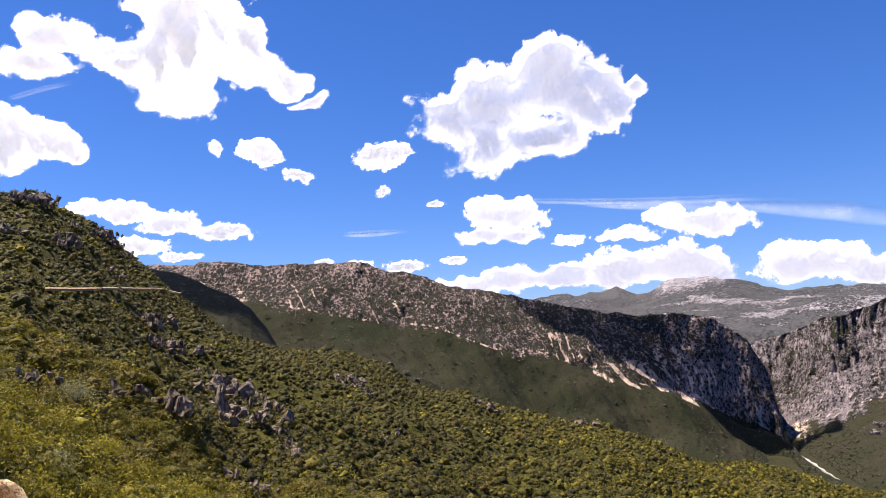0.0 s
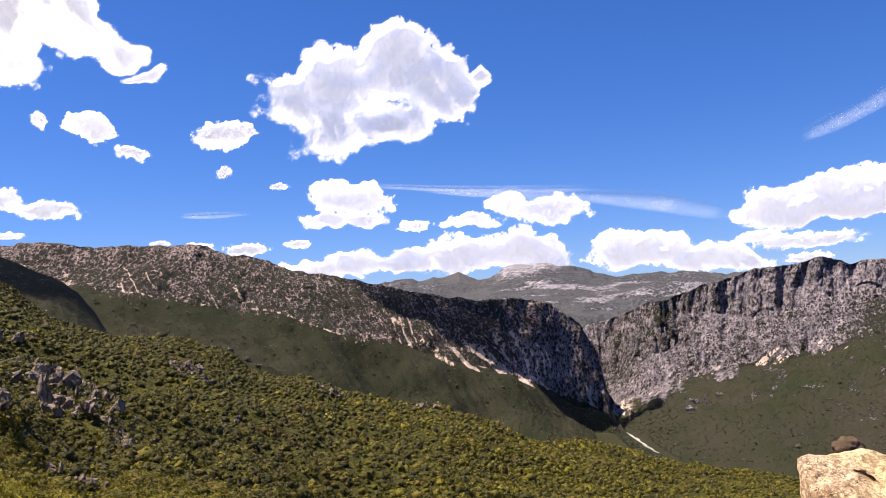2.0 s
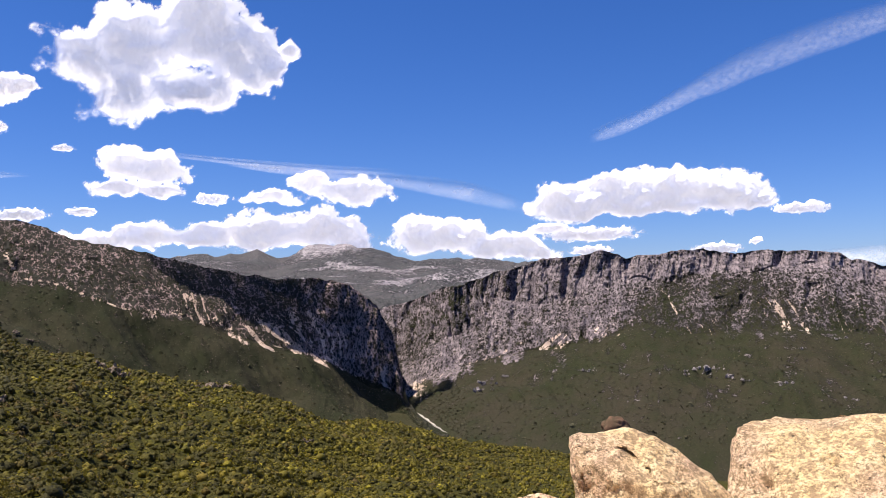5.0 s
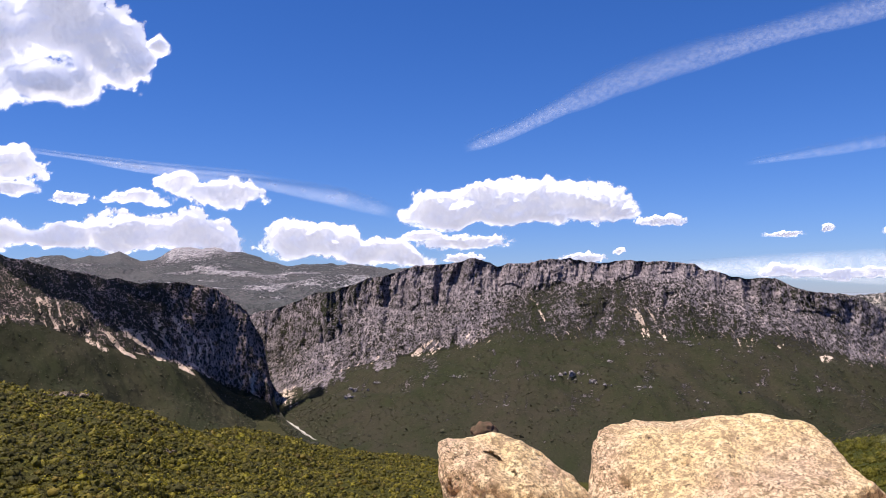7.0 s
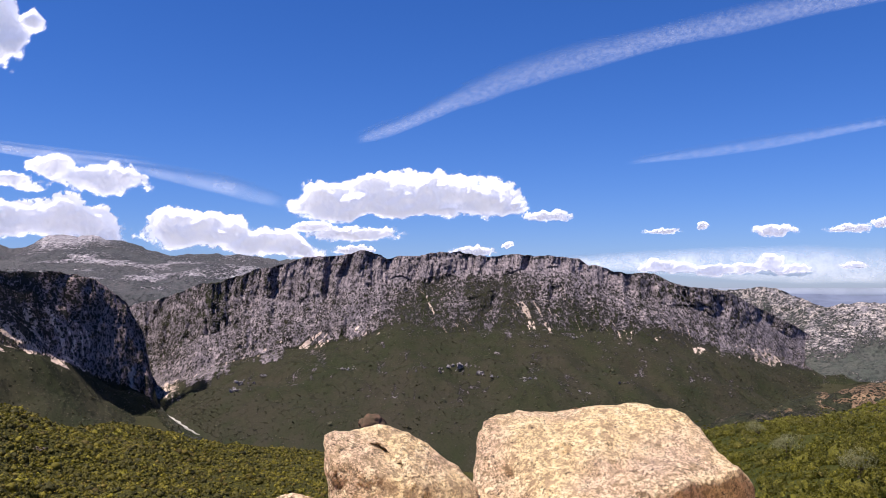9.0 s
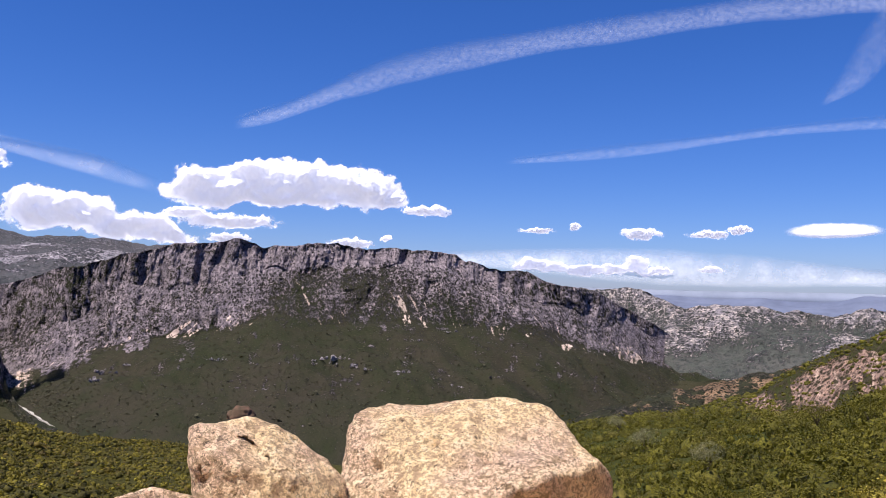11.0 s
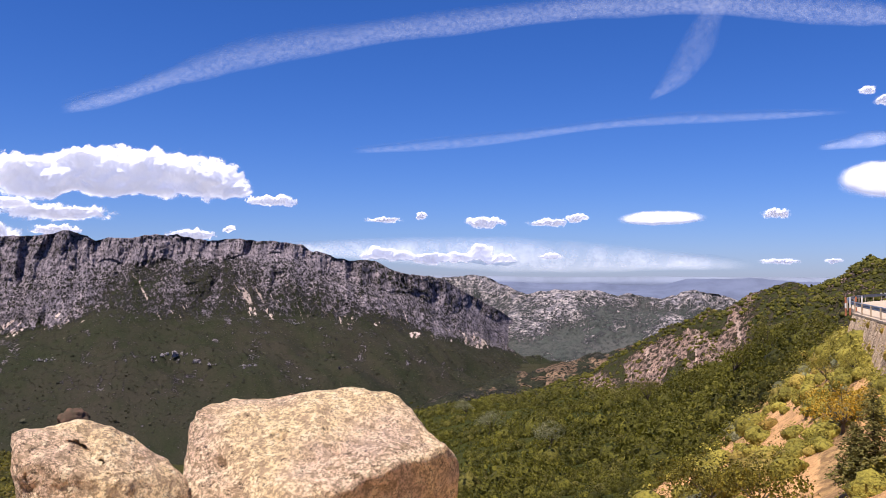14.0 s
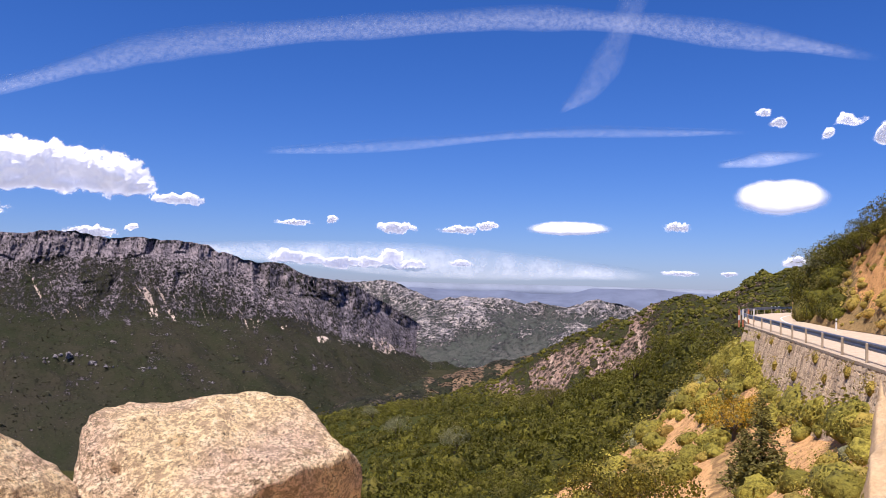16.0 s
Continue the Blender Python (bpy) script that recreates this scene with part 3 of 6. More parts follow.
def right_cover(az, v, u, z, n1, n2, steep):
    jag = v + 0.25 * n1 + 0.12 * n2
    west, east = 1 - smooth(34, 38, az + n1), smooth(50, 54, az + n1)
    centre = 1 - np.maximum(west, east)
    slip = value_noise((u - 1.3 * z) / 30, z / 200, 0 * z, 66) + 0.5 * value_noise((u - 1.2 * z) / 11, z / 90, 0 * z, 67)
    wall = west * smooth(0.95, 1.15, jag - 0.16 * slip) + east * smooth(0.92, 1.65, jag - 0.12 * slip)
    rock = 0.7 * wall + centre * (0.36 * smooth(0.85, 1.3, jag) + 0.26 * smooth(1.3, 2.1, jag) + 0.36 * smooth(2.3, 2.5, v + 0.1 * n1)) + (0.1 * n2 + 0.16 * n1) * (v > 0.95) + 0.34 * smooth(0.35, 0.8, fbm(u / 30, z / 16, 0 * z + 2, 4, 68)) * smooth(0.25, 0.5, v) * (v < 0.95)
    s = 1.0 * fans(u, z, -1.0, 18, 12, 0.2, 0.2) * west * smooth(0.95, 1.0, v) * (1 - smooth(1.4, 1.8, v + 0.2 * n1))
    s = np.maximum(s, 1.1 * fans(u, z, -1.4, 58, 13, 0.24, 0.5) * west * smooth(22, 24, az) * np.exp(-((v - 1.06 - 0.1 * n1) / 0.2) ** 2))
    s = np.maximum(s, 0.8 * fans(u, z, 0.6, 28, 11, 0.13, 0.2) * (1 - west) * smooth(0.9, 1.0, v + 0.1 * n1) * (1 - smooth(1.9, 2.4, v + 0.2 * n1)))
    s = np.maximum(s, 0.95 * fans(u, z, 0.7, 40, 20, 0.24) * east * np.exp(-((v - 1.05) / 0.13) ** 2))
    # scree at the gorge mouth, spread to lighten a band that lies in shade
    s = np.maximum(s, 0.75 * np.exp(-((az - 21.9) / 1.1) ** 2) * smooth(0.15, 0.5, v + 0.1 * n1) * (v < 1.1))
    s = s * (0.45 + 0.6 * smooth(-0.15, 0.25, fbm(u / 7, z / 11, 0 * z + 6, 4, 91)))
    bushes = 0.15 + 0.55 * smooth(0.85, 1.05, v) - 0.1 * wall - 0.4 * s - 0.2 * smooth(2.4, 2.6, v) * (v < 2.9)
    return rock, 0.95 * s, bushes


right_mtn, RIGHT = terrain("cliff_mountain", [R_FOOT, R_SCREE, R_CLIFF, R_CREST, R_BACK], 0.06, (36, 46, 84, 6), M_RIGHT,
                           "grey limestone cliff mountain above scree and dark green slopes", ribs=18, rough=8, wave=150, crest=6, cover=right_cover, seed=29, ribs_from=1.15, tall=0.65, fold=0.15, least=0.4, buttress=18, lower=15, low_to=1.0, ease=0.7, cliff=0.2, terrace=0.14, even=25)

# the high plateau and peaks seen through the gorge
F_CREST = [(-2, 2.6, 4300), (5.9, 3.0, 4300), (8.3, 3.3, 4300), (10.1, 2.95, 4250), (11.6, 3.25, 4250), (12.9, 2.85, 4200), (14.9, 3.4, 4200), (17.0, 3.7, 4200), (19.6, 3.3, 4200), (22.2, 2.65, 4250),
           (24.6, 2.65, 4300), (27.3, 2.4, 4300), (30, 2.15, 4300), (34, 1.9, 4350), (42, 1.5, 4400)]
F_MID = [(-2, 1.2, 3500), (12, 1.4, 3500), (18, 1.9, 3450), (22, 1.7, 3400), (28, 1.5, 3400), (42, 1.0, 3400)]
F_LIP = [(-2, -0.5, 2900), (15, 0.2, 2850), (20, 0.2, 2800), (24, 0.5, 2800), (42, 0.3, 2800)]
F_FOOT = [(a, -4, 2600) for a in (-2, 42)]
F_BACK = [(a, e - 3, d + 500) for a, e, d in F_CREST]
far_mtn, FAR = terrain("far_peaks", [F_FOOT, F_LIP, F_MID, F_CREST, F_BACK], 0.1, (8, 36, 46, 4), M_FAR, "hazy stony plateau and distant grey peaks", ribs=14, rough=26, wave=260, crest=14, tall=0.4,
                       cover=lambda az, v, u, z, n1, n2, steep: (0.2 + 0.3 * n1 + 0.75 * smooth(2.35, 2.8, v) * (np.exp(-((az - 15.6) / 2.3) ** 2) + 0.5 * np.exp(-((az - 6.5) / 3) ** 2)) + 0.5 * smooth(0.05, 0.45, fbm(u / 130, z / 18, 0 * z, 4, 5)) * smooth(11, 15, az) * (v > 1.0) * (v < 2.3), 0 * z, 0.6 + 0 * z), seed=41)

# pale ridges at the far end of the valley
G_CREST = [(50, 0.3, 3300), (56.1, -0.05, 3300), (59.9, 0.05, 3250), (62.2, 0.0, 3200), (63.6, -0.6, 3150), (64.6, -1.2, 3050), (67, -2.2, 3000), (70, -3.4, 2950)]
G_BASE = [(50, -4, 2900), (62, -3.4, 2900), (70, -4.2, 2850)]
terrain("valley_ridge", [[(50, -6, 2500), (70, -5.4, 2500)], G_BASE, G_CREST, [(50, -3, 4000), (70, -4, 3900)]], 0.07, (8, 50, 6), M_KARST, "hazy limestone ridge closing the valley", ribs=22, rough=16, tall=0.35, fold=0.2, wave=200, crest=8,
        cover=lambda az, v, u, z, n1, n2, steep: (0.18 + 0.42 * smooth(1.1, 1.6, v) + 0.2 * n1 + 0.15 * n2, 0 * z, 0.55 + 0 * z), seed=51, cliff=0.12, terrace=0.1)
K_CREST = [(58, -2.5, 3000), (63, -1.5, 2950), (64.6, -0.95, 2900), (66.1, -0.95, 2860), (70, -0.9, 2820), (72, -1.1, 2790), (73.8, -1.3, 2760), (75.5, -0.9, 2760), (77.6, -1.1, 2730), (79, -1.6, 2700), (90, -2, 2700)]
K_MID = [(58, -3.3, 2700), (66, -2.9, 2650), (72, -2.8, 2600), (90, -3.5, 2600)]
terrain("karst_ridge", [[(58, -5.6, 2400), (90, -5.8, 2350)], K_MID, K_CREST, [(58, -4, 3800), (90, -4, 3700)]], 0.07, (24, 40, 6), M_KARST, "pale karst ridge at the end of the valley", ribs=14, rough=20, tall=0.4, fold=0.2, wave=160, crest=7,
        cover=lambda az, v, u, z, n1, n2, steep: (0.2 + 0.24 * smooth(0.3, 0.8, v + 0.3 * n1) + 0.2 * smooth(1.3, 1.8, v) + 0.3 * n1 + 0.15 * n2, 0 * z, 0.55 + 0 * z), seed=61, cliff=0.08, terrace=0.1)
B_CREST = [(46, -0.5, 4700), (58, -0.4, 4700), (63.4, -0.3, 4700), (68, -0.35, 4700), (73.4, -0.45, 4700), (74.6, -0.3, 4650), (75.7, -0.02, 4650), (78.7, 0.05, 4650), (80.5, -0.08, 4650), (83.7, -0.25, 4700), (92, -0.4, 4700), (110, -0.5, 4700)]
terrain("distant_hills", [[(46, -3.4, 3950), (110, -3.4, 3950)], [(46, -1.4, 4400), (110, -1.3, 4400)], B_CREST, [(46, -2, 4850), (110, -2, 4850)]], 0.2, (10, 20, 4), M_HAZE_BLUE,
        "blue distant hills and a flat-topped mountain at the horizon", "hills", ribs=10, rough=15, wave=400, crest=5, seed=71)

# pale haze-coloured backdrop strip, added to cover the dark band below the horizon
terrain("far_coast", [[(44, -3.2, 4800), (112, -3.2, 4800)], [(44, 0.06, 4830), (58, 0.12, 4830), (66, 0.05, 4830), (74, 0.1, 4830), (84, 0.05, 4830), (112, 0.08, 4830)], [(44, -1, 4850), (112, -1, 4850)]], 0.5, (6, 3), M_HAZE_PALE, "pale blue line of the farthest hills", "hills", seed=72)

# the ridge with a bare rock face, and the wooded slope below the lookout
S_CREST = [(55, -9.6, 900), (62, -8.2, 880), (66, -7.4, 850), (69.5, -6.1, 800), (71.2, -5.0, 760), (73.9, -3.5, 720), (76.9, -2.2, 680), (79.4, -1.2, 640), (81.6, -0.45, 620), (83.7, -0.5, 640), (85.8, 0.9, 680), (88.8, 1.6, 640), (92, 2.4, 600), (104, 3.5, 560)]
S_FACE = [(55, -10.4, 700), (66, -8.6, 660), (70, -8.2, 620), (74, -7.2, 580), (78, -5.6, 540), (82, -3.2, 500), (86, -1.0, 480), (92, 0.2, 450), (104, 0.5, 420)]
S_FOOT = [(55, -15, 480), (66, -13, 440), (74, -11.5, 400), (82, -9, 370), (92, -6, 330), (104, -5, 300)]
S_BACK = [(a, math.degrees(math.atan2(-238 + max(0, a - 80) * 9, d + 420)), d + 420) for a, e, d in S_CREST]


def spur_cover(az, v, u, z, n1, n2, steep):
    w = 0.9 * n1 + 0.7 * n2
    r = smooth(68.6, 70.0, az + w) * (1 - smooth(78.6, 80.0, az + w)) * smooth(0.5, 0.8, v + 0.15 * w) * (1 - smooth(1.75, 1.95, v + 0.12 * w - 0.25 * smooth(75, 79, az)))
    r = r * (1 - smooth(0.35, 0.6, fbm(u / 16, z / 12, 0 * z + 8, 3, 12)))
    far_rock = smooth(82, 85, az) * smooth(0.2, 0.7, n1) * 0.6
    return 0.8 * r + far_rock, 0.5 * r * smooth(0.5, 0.9, fbm(u / 4, z / 17, 0 * z, 4, 3)), 0.75 - 0.12 * r


spur, SPUR = terrain("rocky_spur", [S_FOOT, S_FACE, S_CREST, S_BACK], 0.1, (12, 70, 24), M_SPUR, "wooded spur with a bare reddish-grey rock face", "hillside", ribs=16, rough=4, wave=50, crest=2.5, cover=spur_cover, seed=81, tall=0.7)

Y_CREST = [(56, -9.2, 1100), (60, -8.0, 1250), (62, -7.3, 1350), (64, -6.6, 1500), (66, -6.2, 1650), (68, -5.6, 1750), (70.5, -4.9, 1850), (73, -4.3, 1950), (78, -4.0, 2000), (84, -4.2, 2000)]
dry, DRY = terrain("dry_spur", [[(a, e - 2.5, d - 450) for a, e, d in Y_CREST], Y_CREST, [(a, math.degrees(math.atan2(-240, d + 350)), d + 350) for a, e, d in Y_CREST]], 0.08, (60, 16), M_DRYSPUR, "dry brown spur with fields and scattered rocks", "hillside", ribs=12, rough=9, wave=70, crest=5,
                   cover=lambda az, v, u, z, n1, n2, steep: (0.25 + 0.4 * n1, smooth(-0.05, 0.45, fbm(u / 30, z / 7, 0 * z, 4, 6)) * smooth(60.5, 63, az) * 0.8, 0.75 + 0 * z), seed=85)

W_CREST = [(44, -13, 330), (50, -11, 320), (56.4, -9.6, 300), (60.2, -8.8, 285), (64.0, -8.2, 265), (68.6, -7.8, 240), (73, -7.4, 205), (78.0, -5.8, 160), (81.3, -4.2, 120), (84.0, -3.4, 90), (85.2, -3.3, 73), (86.0, -4.0, 64), (87.2, -5.5, 57), (88.2, -6.2, 52), (89.5, -6.9, 46.5), (90.8, -7.5, 41), (92.6, -8.6, 34), (96, -9.2, 26), (104, -9.5, 20)]
W_MID = [(44, -17, 140), (56, -14.4, 130), (64, -13, 115), (70, -12.2, 100), (76, -11.2, 78), (81, -10.4, 60), (85, -9.8, 48), (88, -10.2, 38), (91, -11.5, 29), (93, -12, 24), (104, -14, 14)]
W_NEAR = [(44, -24, 45), (60, -21, 40), (75, -18.5, 32), (85, -16.5, 25), (91, -16, 19), (95, -17, 15), (104, -22, 9)]
W_BACK = [(44, -26, 480), (60, -25, 460), (73, -25, 380), (81, -20, 200), (84, -12, 120), (85.2, -7, 80), (86.0, -6, 68), (88.2, -7.2, 55), (90.8, -8.8, 43), (92.6, -9.6, 36), (96, -9.6, 28), (104, -10, 22)]


def dry_edge(az, el):
    """How far a place lies on the dry side of the line where the wood ends, in degrees."""
    return az - (84.7 + (el + 3.0) * 1.02)


def wood_cover(az, v, u, z, n1, n2, steep):
    bare = smooth(-1.5, 1.5, dry_edge(az, SEEN["el"]) + 1.5 * n1)
    return 1.3 * bare, bare * smooth(-1.2, -0.3, n2)


terrain_w, WOOD = terrain("wooded_slope", [[(44, -60, 4), (104, -60, 4)], W_NEAR, W_MID, W_CREST, W_BACK], 0.25, (10, 50, 70, 10), M_WOOD, "slope of bushes and dry earth below the road", "hillside", ribs=1.5, rough=1.6, wave=18, crest=0.6, cover=wood_cover, seed=91)

# the ground, out past the horizon
ga, gr = np.radians(np.arange(0, 360, 2.0)), np.array([30, 200, 500, 900, 1300, 1700, 2200, 2800, 3600, 4500, 7000, 14000])
gx, gy = np.outer(np.sin(ga), gr), np.outer(np.cos(ga), gr)
me = mesh_from("ground", np.stack([gx, gy, -236 + 1.2 * fbm(gx / 300, gy / 300, 0 * gx, 3, 2)], -1).reshape(-1, 3), grid_faces(len(ga), len(gr), True), M_GROUND)
ground = tagged(new("ground", me), "dull green valley floor reaching the horizon", "ground", kind="structure")


# shadowed spur between the hillside and the mountain
T_CREST = [(-27, 7.4, 1350), (-19.9, 6.05, 1250), (-18.3, 5.65, 1220), (-16.5, 5.0, 1180), (-14.7, 4.1, 1150), (-13.2, 3.0, 1120), (-12.2, 1.8, 1100), (-11.5, 0.6, 1080), (-10.4, -1.2, 1060), (-8.5, -3.5, 1020), (-6, -6, 1000)]
T_FOOT = [(-27, -2, 700), (-15, -5, 720), (-6, -8.5, 760)]
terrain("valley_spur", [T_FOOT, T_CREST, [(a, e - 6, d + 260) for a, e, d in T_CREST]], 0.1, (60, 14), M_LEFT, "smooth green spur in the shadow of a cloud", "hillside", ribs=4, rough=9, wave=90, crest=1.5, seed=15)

# the hill behind the lookout
Q = [(104, 9, 48), (140, 14, 60), (180, 16, 70), (220, 14, 60), (260, 12, 60), (298, 15, 120)]
terrain("hill_behind", [[(104, -9.5, 12), (298, -9.5, 12)], Q, [(a, e + 6, d + 140) for a, e, d in Q], [(a, e + 2, d + 400) for a, e, d in Q]], 1.0, (10, 14, 8), M_HILL, "scrubby hill rising behind the lookout", "hillside", ribs=2, rough=3, wave=40, seed=16)

# the cut bank on the inner side of the road
B_FOOT = [(88.2, -1.75, 92), (88.8, -1.8, 84), (90.7, -2.12, 70), (93.5, -2.4, 61), (97, -3.1, 47), (104, -4.8, 31)]
B_TOP = [(88.2, -0.9, 97), (88.9, 0.2, 93), (89.6, 1.0, 90), (90.7, 1.7, 85), (92.3, 2.7, 79), (93.4, 3.7, 74), (97, 6, 62), (104, 9, 46)]


def bank_cover(az, v, u, z, n1, n2, steep):
    return 0.3 * smooth(0.1, 0.6, n1) + 0 * z, smooth(91.4, 92.4, az + 0.5 * n1) * smooth(0.0, 0.5, v) * (1 - smooth(0.95, 1.1, v)) * 0.9 + 0.5 * smooth(0.1, 0.6, n2) * (v < 1)


bank, BANK = terrain("road_cutting", [B_FOOT, B_TOP, [(a, e + 1.1, d + 40) for a, e, d in B_TOP]], 0.1, (40, 20), M_DIRT, "orange-brown earth bank cut above the road", "bank", ribs=2.6, rough=1.4, wave=5, crest=0.6, cover=bank_cover, seed=17)


# ---------------------------------------------------------------- plants
def leaves(count, seed, flat=0.8, lean=0.5, size=1.0):
    """A plant's leaf clusters: small tilted blades over an uneven dome of radius 1. Returns corners (count * 4, 3)."""
    rng = np.random.default_rng(seed)
    q = rng.normal(size=(count, 3))
    q /= np.linalg.norm(q, axis=1)[:, None]
    q[:, 2] = np.abs(q[:, 2]) * 1.15 - 0.15
    r = (0.72 + 0.28 * rng.random(count) ** 0.5) * (1 + 0.42 * fbm(q[:, 0] * 1.6 + seed, q[:, 1] * 1.6, q[:, 2] * 1.6, 2, seed))
    n = q + lean * rng.normal(size=(count, 3))
    n /= np.linalg.norm(n, axis=1)[:, None]
    a = np.cross(n, rng.normal(size=(count, 3)))
    a /= np.linalg.norm(a, axis=1)[:, None]
    b = np.cross(n, a)
    s = size * math.sqrt(9.0 / count) * (0.6 + 0.6 * rng.random(count))[:, None]
    c = q * r[:, None]
    corners = np.stack([c + a * s * 0.62, c + b * s * 0.42, c - a * s * 0.62, c - b * s * 0.42], 1)
    return corners.reshape(-1, 3) * (1, 1, flat)


def place(sheet, count, lo_az, hi_az, lo_v, hi_v, seed, by_angle=0.0):
    """Random places on a landform."""
    az, v, x, y, z = sheet
    rng = np.random.default_rng(seed)
    i0, i1 = np.searchsorted(az, lo_az), min(np.searchsorted(az, hi_az), len(az) - 2)
    j0, j1 = np.searchsorted(v, lo_v), min(np.searchsorted(v, hi_v), len(v) - 2)
    dv = np.hypot(np.hypot(np.diff(x, axis=1), np.diff(y, axis=1)), np.diff(z, axis=1))[:-1]
    du = np.hypot(np.diff(x, axis=0), np.diff(y, axis=0))[:, :-1]
    w = (dv * du / np.hypot(x, y)[:-1, :-1] ** by_angle)[i0:i1, j0:j1]
    pick = rng.choice(w.size, count, p=(w / w.sum()).ravel())
    i, j = i0 + pick // w.shape[1], j0 + pick % w.shape[1]
    fu, fv = rng.random(count), rng.random(count)

    def at(q):
        return (q[i, j] * (1 - fu) + q[i + 1, j] * fu) * (1 - fv) + (q[i, j + 1] * (1 - fu) + q[i + 1, j + 1] * fu) * fv
    return np.stack([at(x), at(y), at(z)], -1)


def on_sheet(sheet, az, el):
    """The point of a landform that the lookout sees in the direction az, el."""
    A, v, x, y, z = sheet
    i = min(int(np.searchsorted(A, az)), len(A) - 1)
    e = np.degrees(np.arctan2(z[i], np.hypot(x[i], y[i])))
    up = np.nonzero(e >= el)[0]
    j = int(up[0]) if len(up) else int(np.argmax(e))
    return Vector((x[i, j], y[i, j], z[i, j]))


def scrub(name, p, size, material, label, blades, seed, flat=0.8, grow=0.0, blade=0.75, cored=True, heart=0.55, level=1, spread=0.35):
    """Plants at the places p, joined into one mesh: leaf blades round a dense core. grow: how much larger they get, per 100 m of distance."""
    rng = np.random.default_rng(seed)
    base, tri = ico(level)
    core = np.array([base * (heart, heart, 0.92 * heart * flat) * (1 + 0.3 * fbm(base[:, 0] * 2.4 + 7 * k, base[:, 1] * 2.4, base[:, 2] * 2.4, 2, k)[:, None]) + (0, 0, 0.15 * flat) for k in range(16)])
    shapes = np.concatenate([np.array([leaves(blades, 100 * seed + k, flat, size=blade) for k in range(16)]), core], 1)
    if not cored:
        shapes, tri = shapes[:, :blades * 4], tri[:0]
    n, m = len(p), shapes.shape[1]
    sz = size * np.exp(rng.normal(0, spread, n)) * (1 + grow * np.hypot(p[:, 0], p[:, 1]) / 100)
    turn = rng.random(n) * 6.283
    b = shapes[rng.integers(0, 16, n)] * sz[:, None, None]
    c, s = np.cos(turn)[:, None], np.sin(turn)[:, None]
    verts = np.stack([b[..., 0] * c - b[..., 1] * s, b[..., 0] * s + b[..., 1] * c, b[..., 2]], -1) + p[:, None, :]
    first = (np.arange(n) * m)[:, None, None]
    quads = (np.arange(blades * 4).reshape(-1, 4)[None] + first).reshape(-1, 4)
    tris = ((tri + blades * 4)[None] + first).reshape(-1, 3)
    me = bpy.data.meshes.new(name)
    me.vertices.add(n * m)
    me.vertices.foreach_set("co", verts.astype(np.float32).ravel())
    me.loops.add(quads.size + tris.size)
    me.loops.foreach_set("vertex_index", np.concatenate([quads.ravel(), tris.ravel()]).astype(np.int32))
    me.polygons.add(len(quads) + len(tris))
    me.polygons.foreach_set("loop_start", np.concatenate([np.arange(len(quads)) * 4, quads.size + np.arange(len(tris)) * 3]).astype(np.int32))
    me.polygons.foreach_set("use_smooth", np.concatenate([np.zeros(len(quads), bool), np.ones(len(tris), bool)]))
    me.update(calc_edges=True)
    me.materials.append(material)
    attribute(me, "tone", np.repeat(rng.random(n), m))
    return tagged(new(name, me), label, "scrub", kind="stuff")


def away(p, least):
    return p[np.hypot(p[:, 0], p[:, 1]) > least]


def turn_of(p):
    return np.degrees(np.arctan2(p[:, 0], p[:, 1]))


p = away(place(HILL, 34000, -33, 34, 1.05, 3.06, 6, 0.7), 26)
d = np.hypot(p[:, 0], p[:, 1])
luck = np.random.default_rng(5).random(len(p))
gloss = (turn_of(p) < -13) & (d < 85) & (luck < 0.6)
yellow = (d >= 120) & (luck < 0.03 + 0.05 * smooth(0, 12, turn_of(p)))
lime = (d >= 120) & ~yellow & (luck < 0.08 + 0.5 * smooth(-2, 12, turn_of(p)))
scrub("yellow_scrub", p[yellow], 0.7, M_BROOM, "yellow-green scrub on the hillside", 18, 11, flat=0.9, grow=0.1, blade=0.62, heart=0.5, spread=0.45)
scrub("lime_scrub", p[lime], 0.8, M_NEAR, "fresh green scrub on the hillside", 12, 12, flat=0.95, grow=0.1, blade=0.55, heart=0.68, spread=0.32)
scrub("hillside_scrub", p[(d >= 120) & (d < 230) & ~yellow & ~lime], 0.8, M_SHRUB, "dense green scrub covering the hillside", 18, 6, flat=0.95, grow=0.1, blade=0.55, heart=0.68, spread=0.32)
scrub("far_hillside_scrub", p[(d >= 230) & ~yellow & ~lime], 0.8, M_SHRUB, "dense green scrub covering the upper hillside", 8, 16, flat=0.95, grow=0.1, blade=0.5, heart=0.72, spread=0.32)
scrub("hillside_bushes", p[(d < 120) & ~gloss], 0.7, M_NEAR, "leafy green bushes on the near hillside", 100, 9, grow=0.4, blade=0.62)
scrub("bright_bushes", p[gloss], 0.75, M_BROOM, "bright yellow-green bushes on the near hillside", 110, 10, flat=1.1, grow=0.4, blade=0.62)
p = place(LEFT, 13000, -16, 28, 0.3, 2.6, 12, 0.6)
scrub("mountain_scrub", p, 1.35, M_SPECK, "dark scrub dotted over the limestone mountain", 4, 12, cored=False, blade=0.8, spread=0.45)
p = place(RIGHT, 22000, 20, 66, 0.12, 2.3, 13, 0.6)
scrub("cliff_scrub", p, 1.25, M_SPECK, "dark scrub dotted over the cliff mountain", 4, 13, cored=False, blade=0.8, spread=0.45)
p = place(SPUR, 6500, 55, 96, 0.4, 2.05, 14)
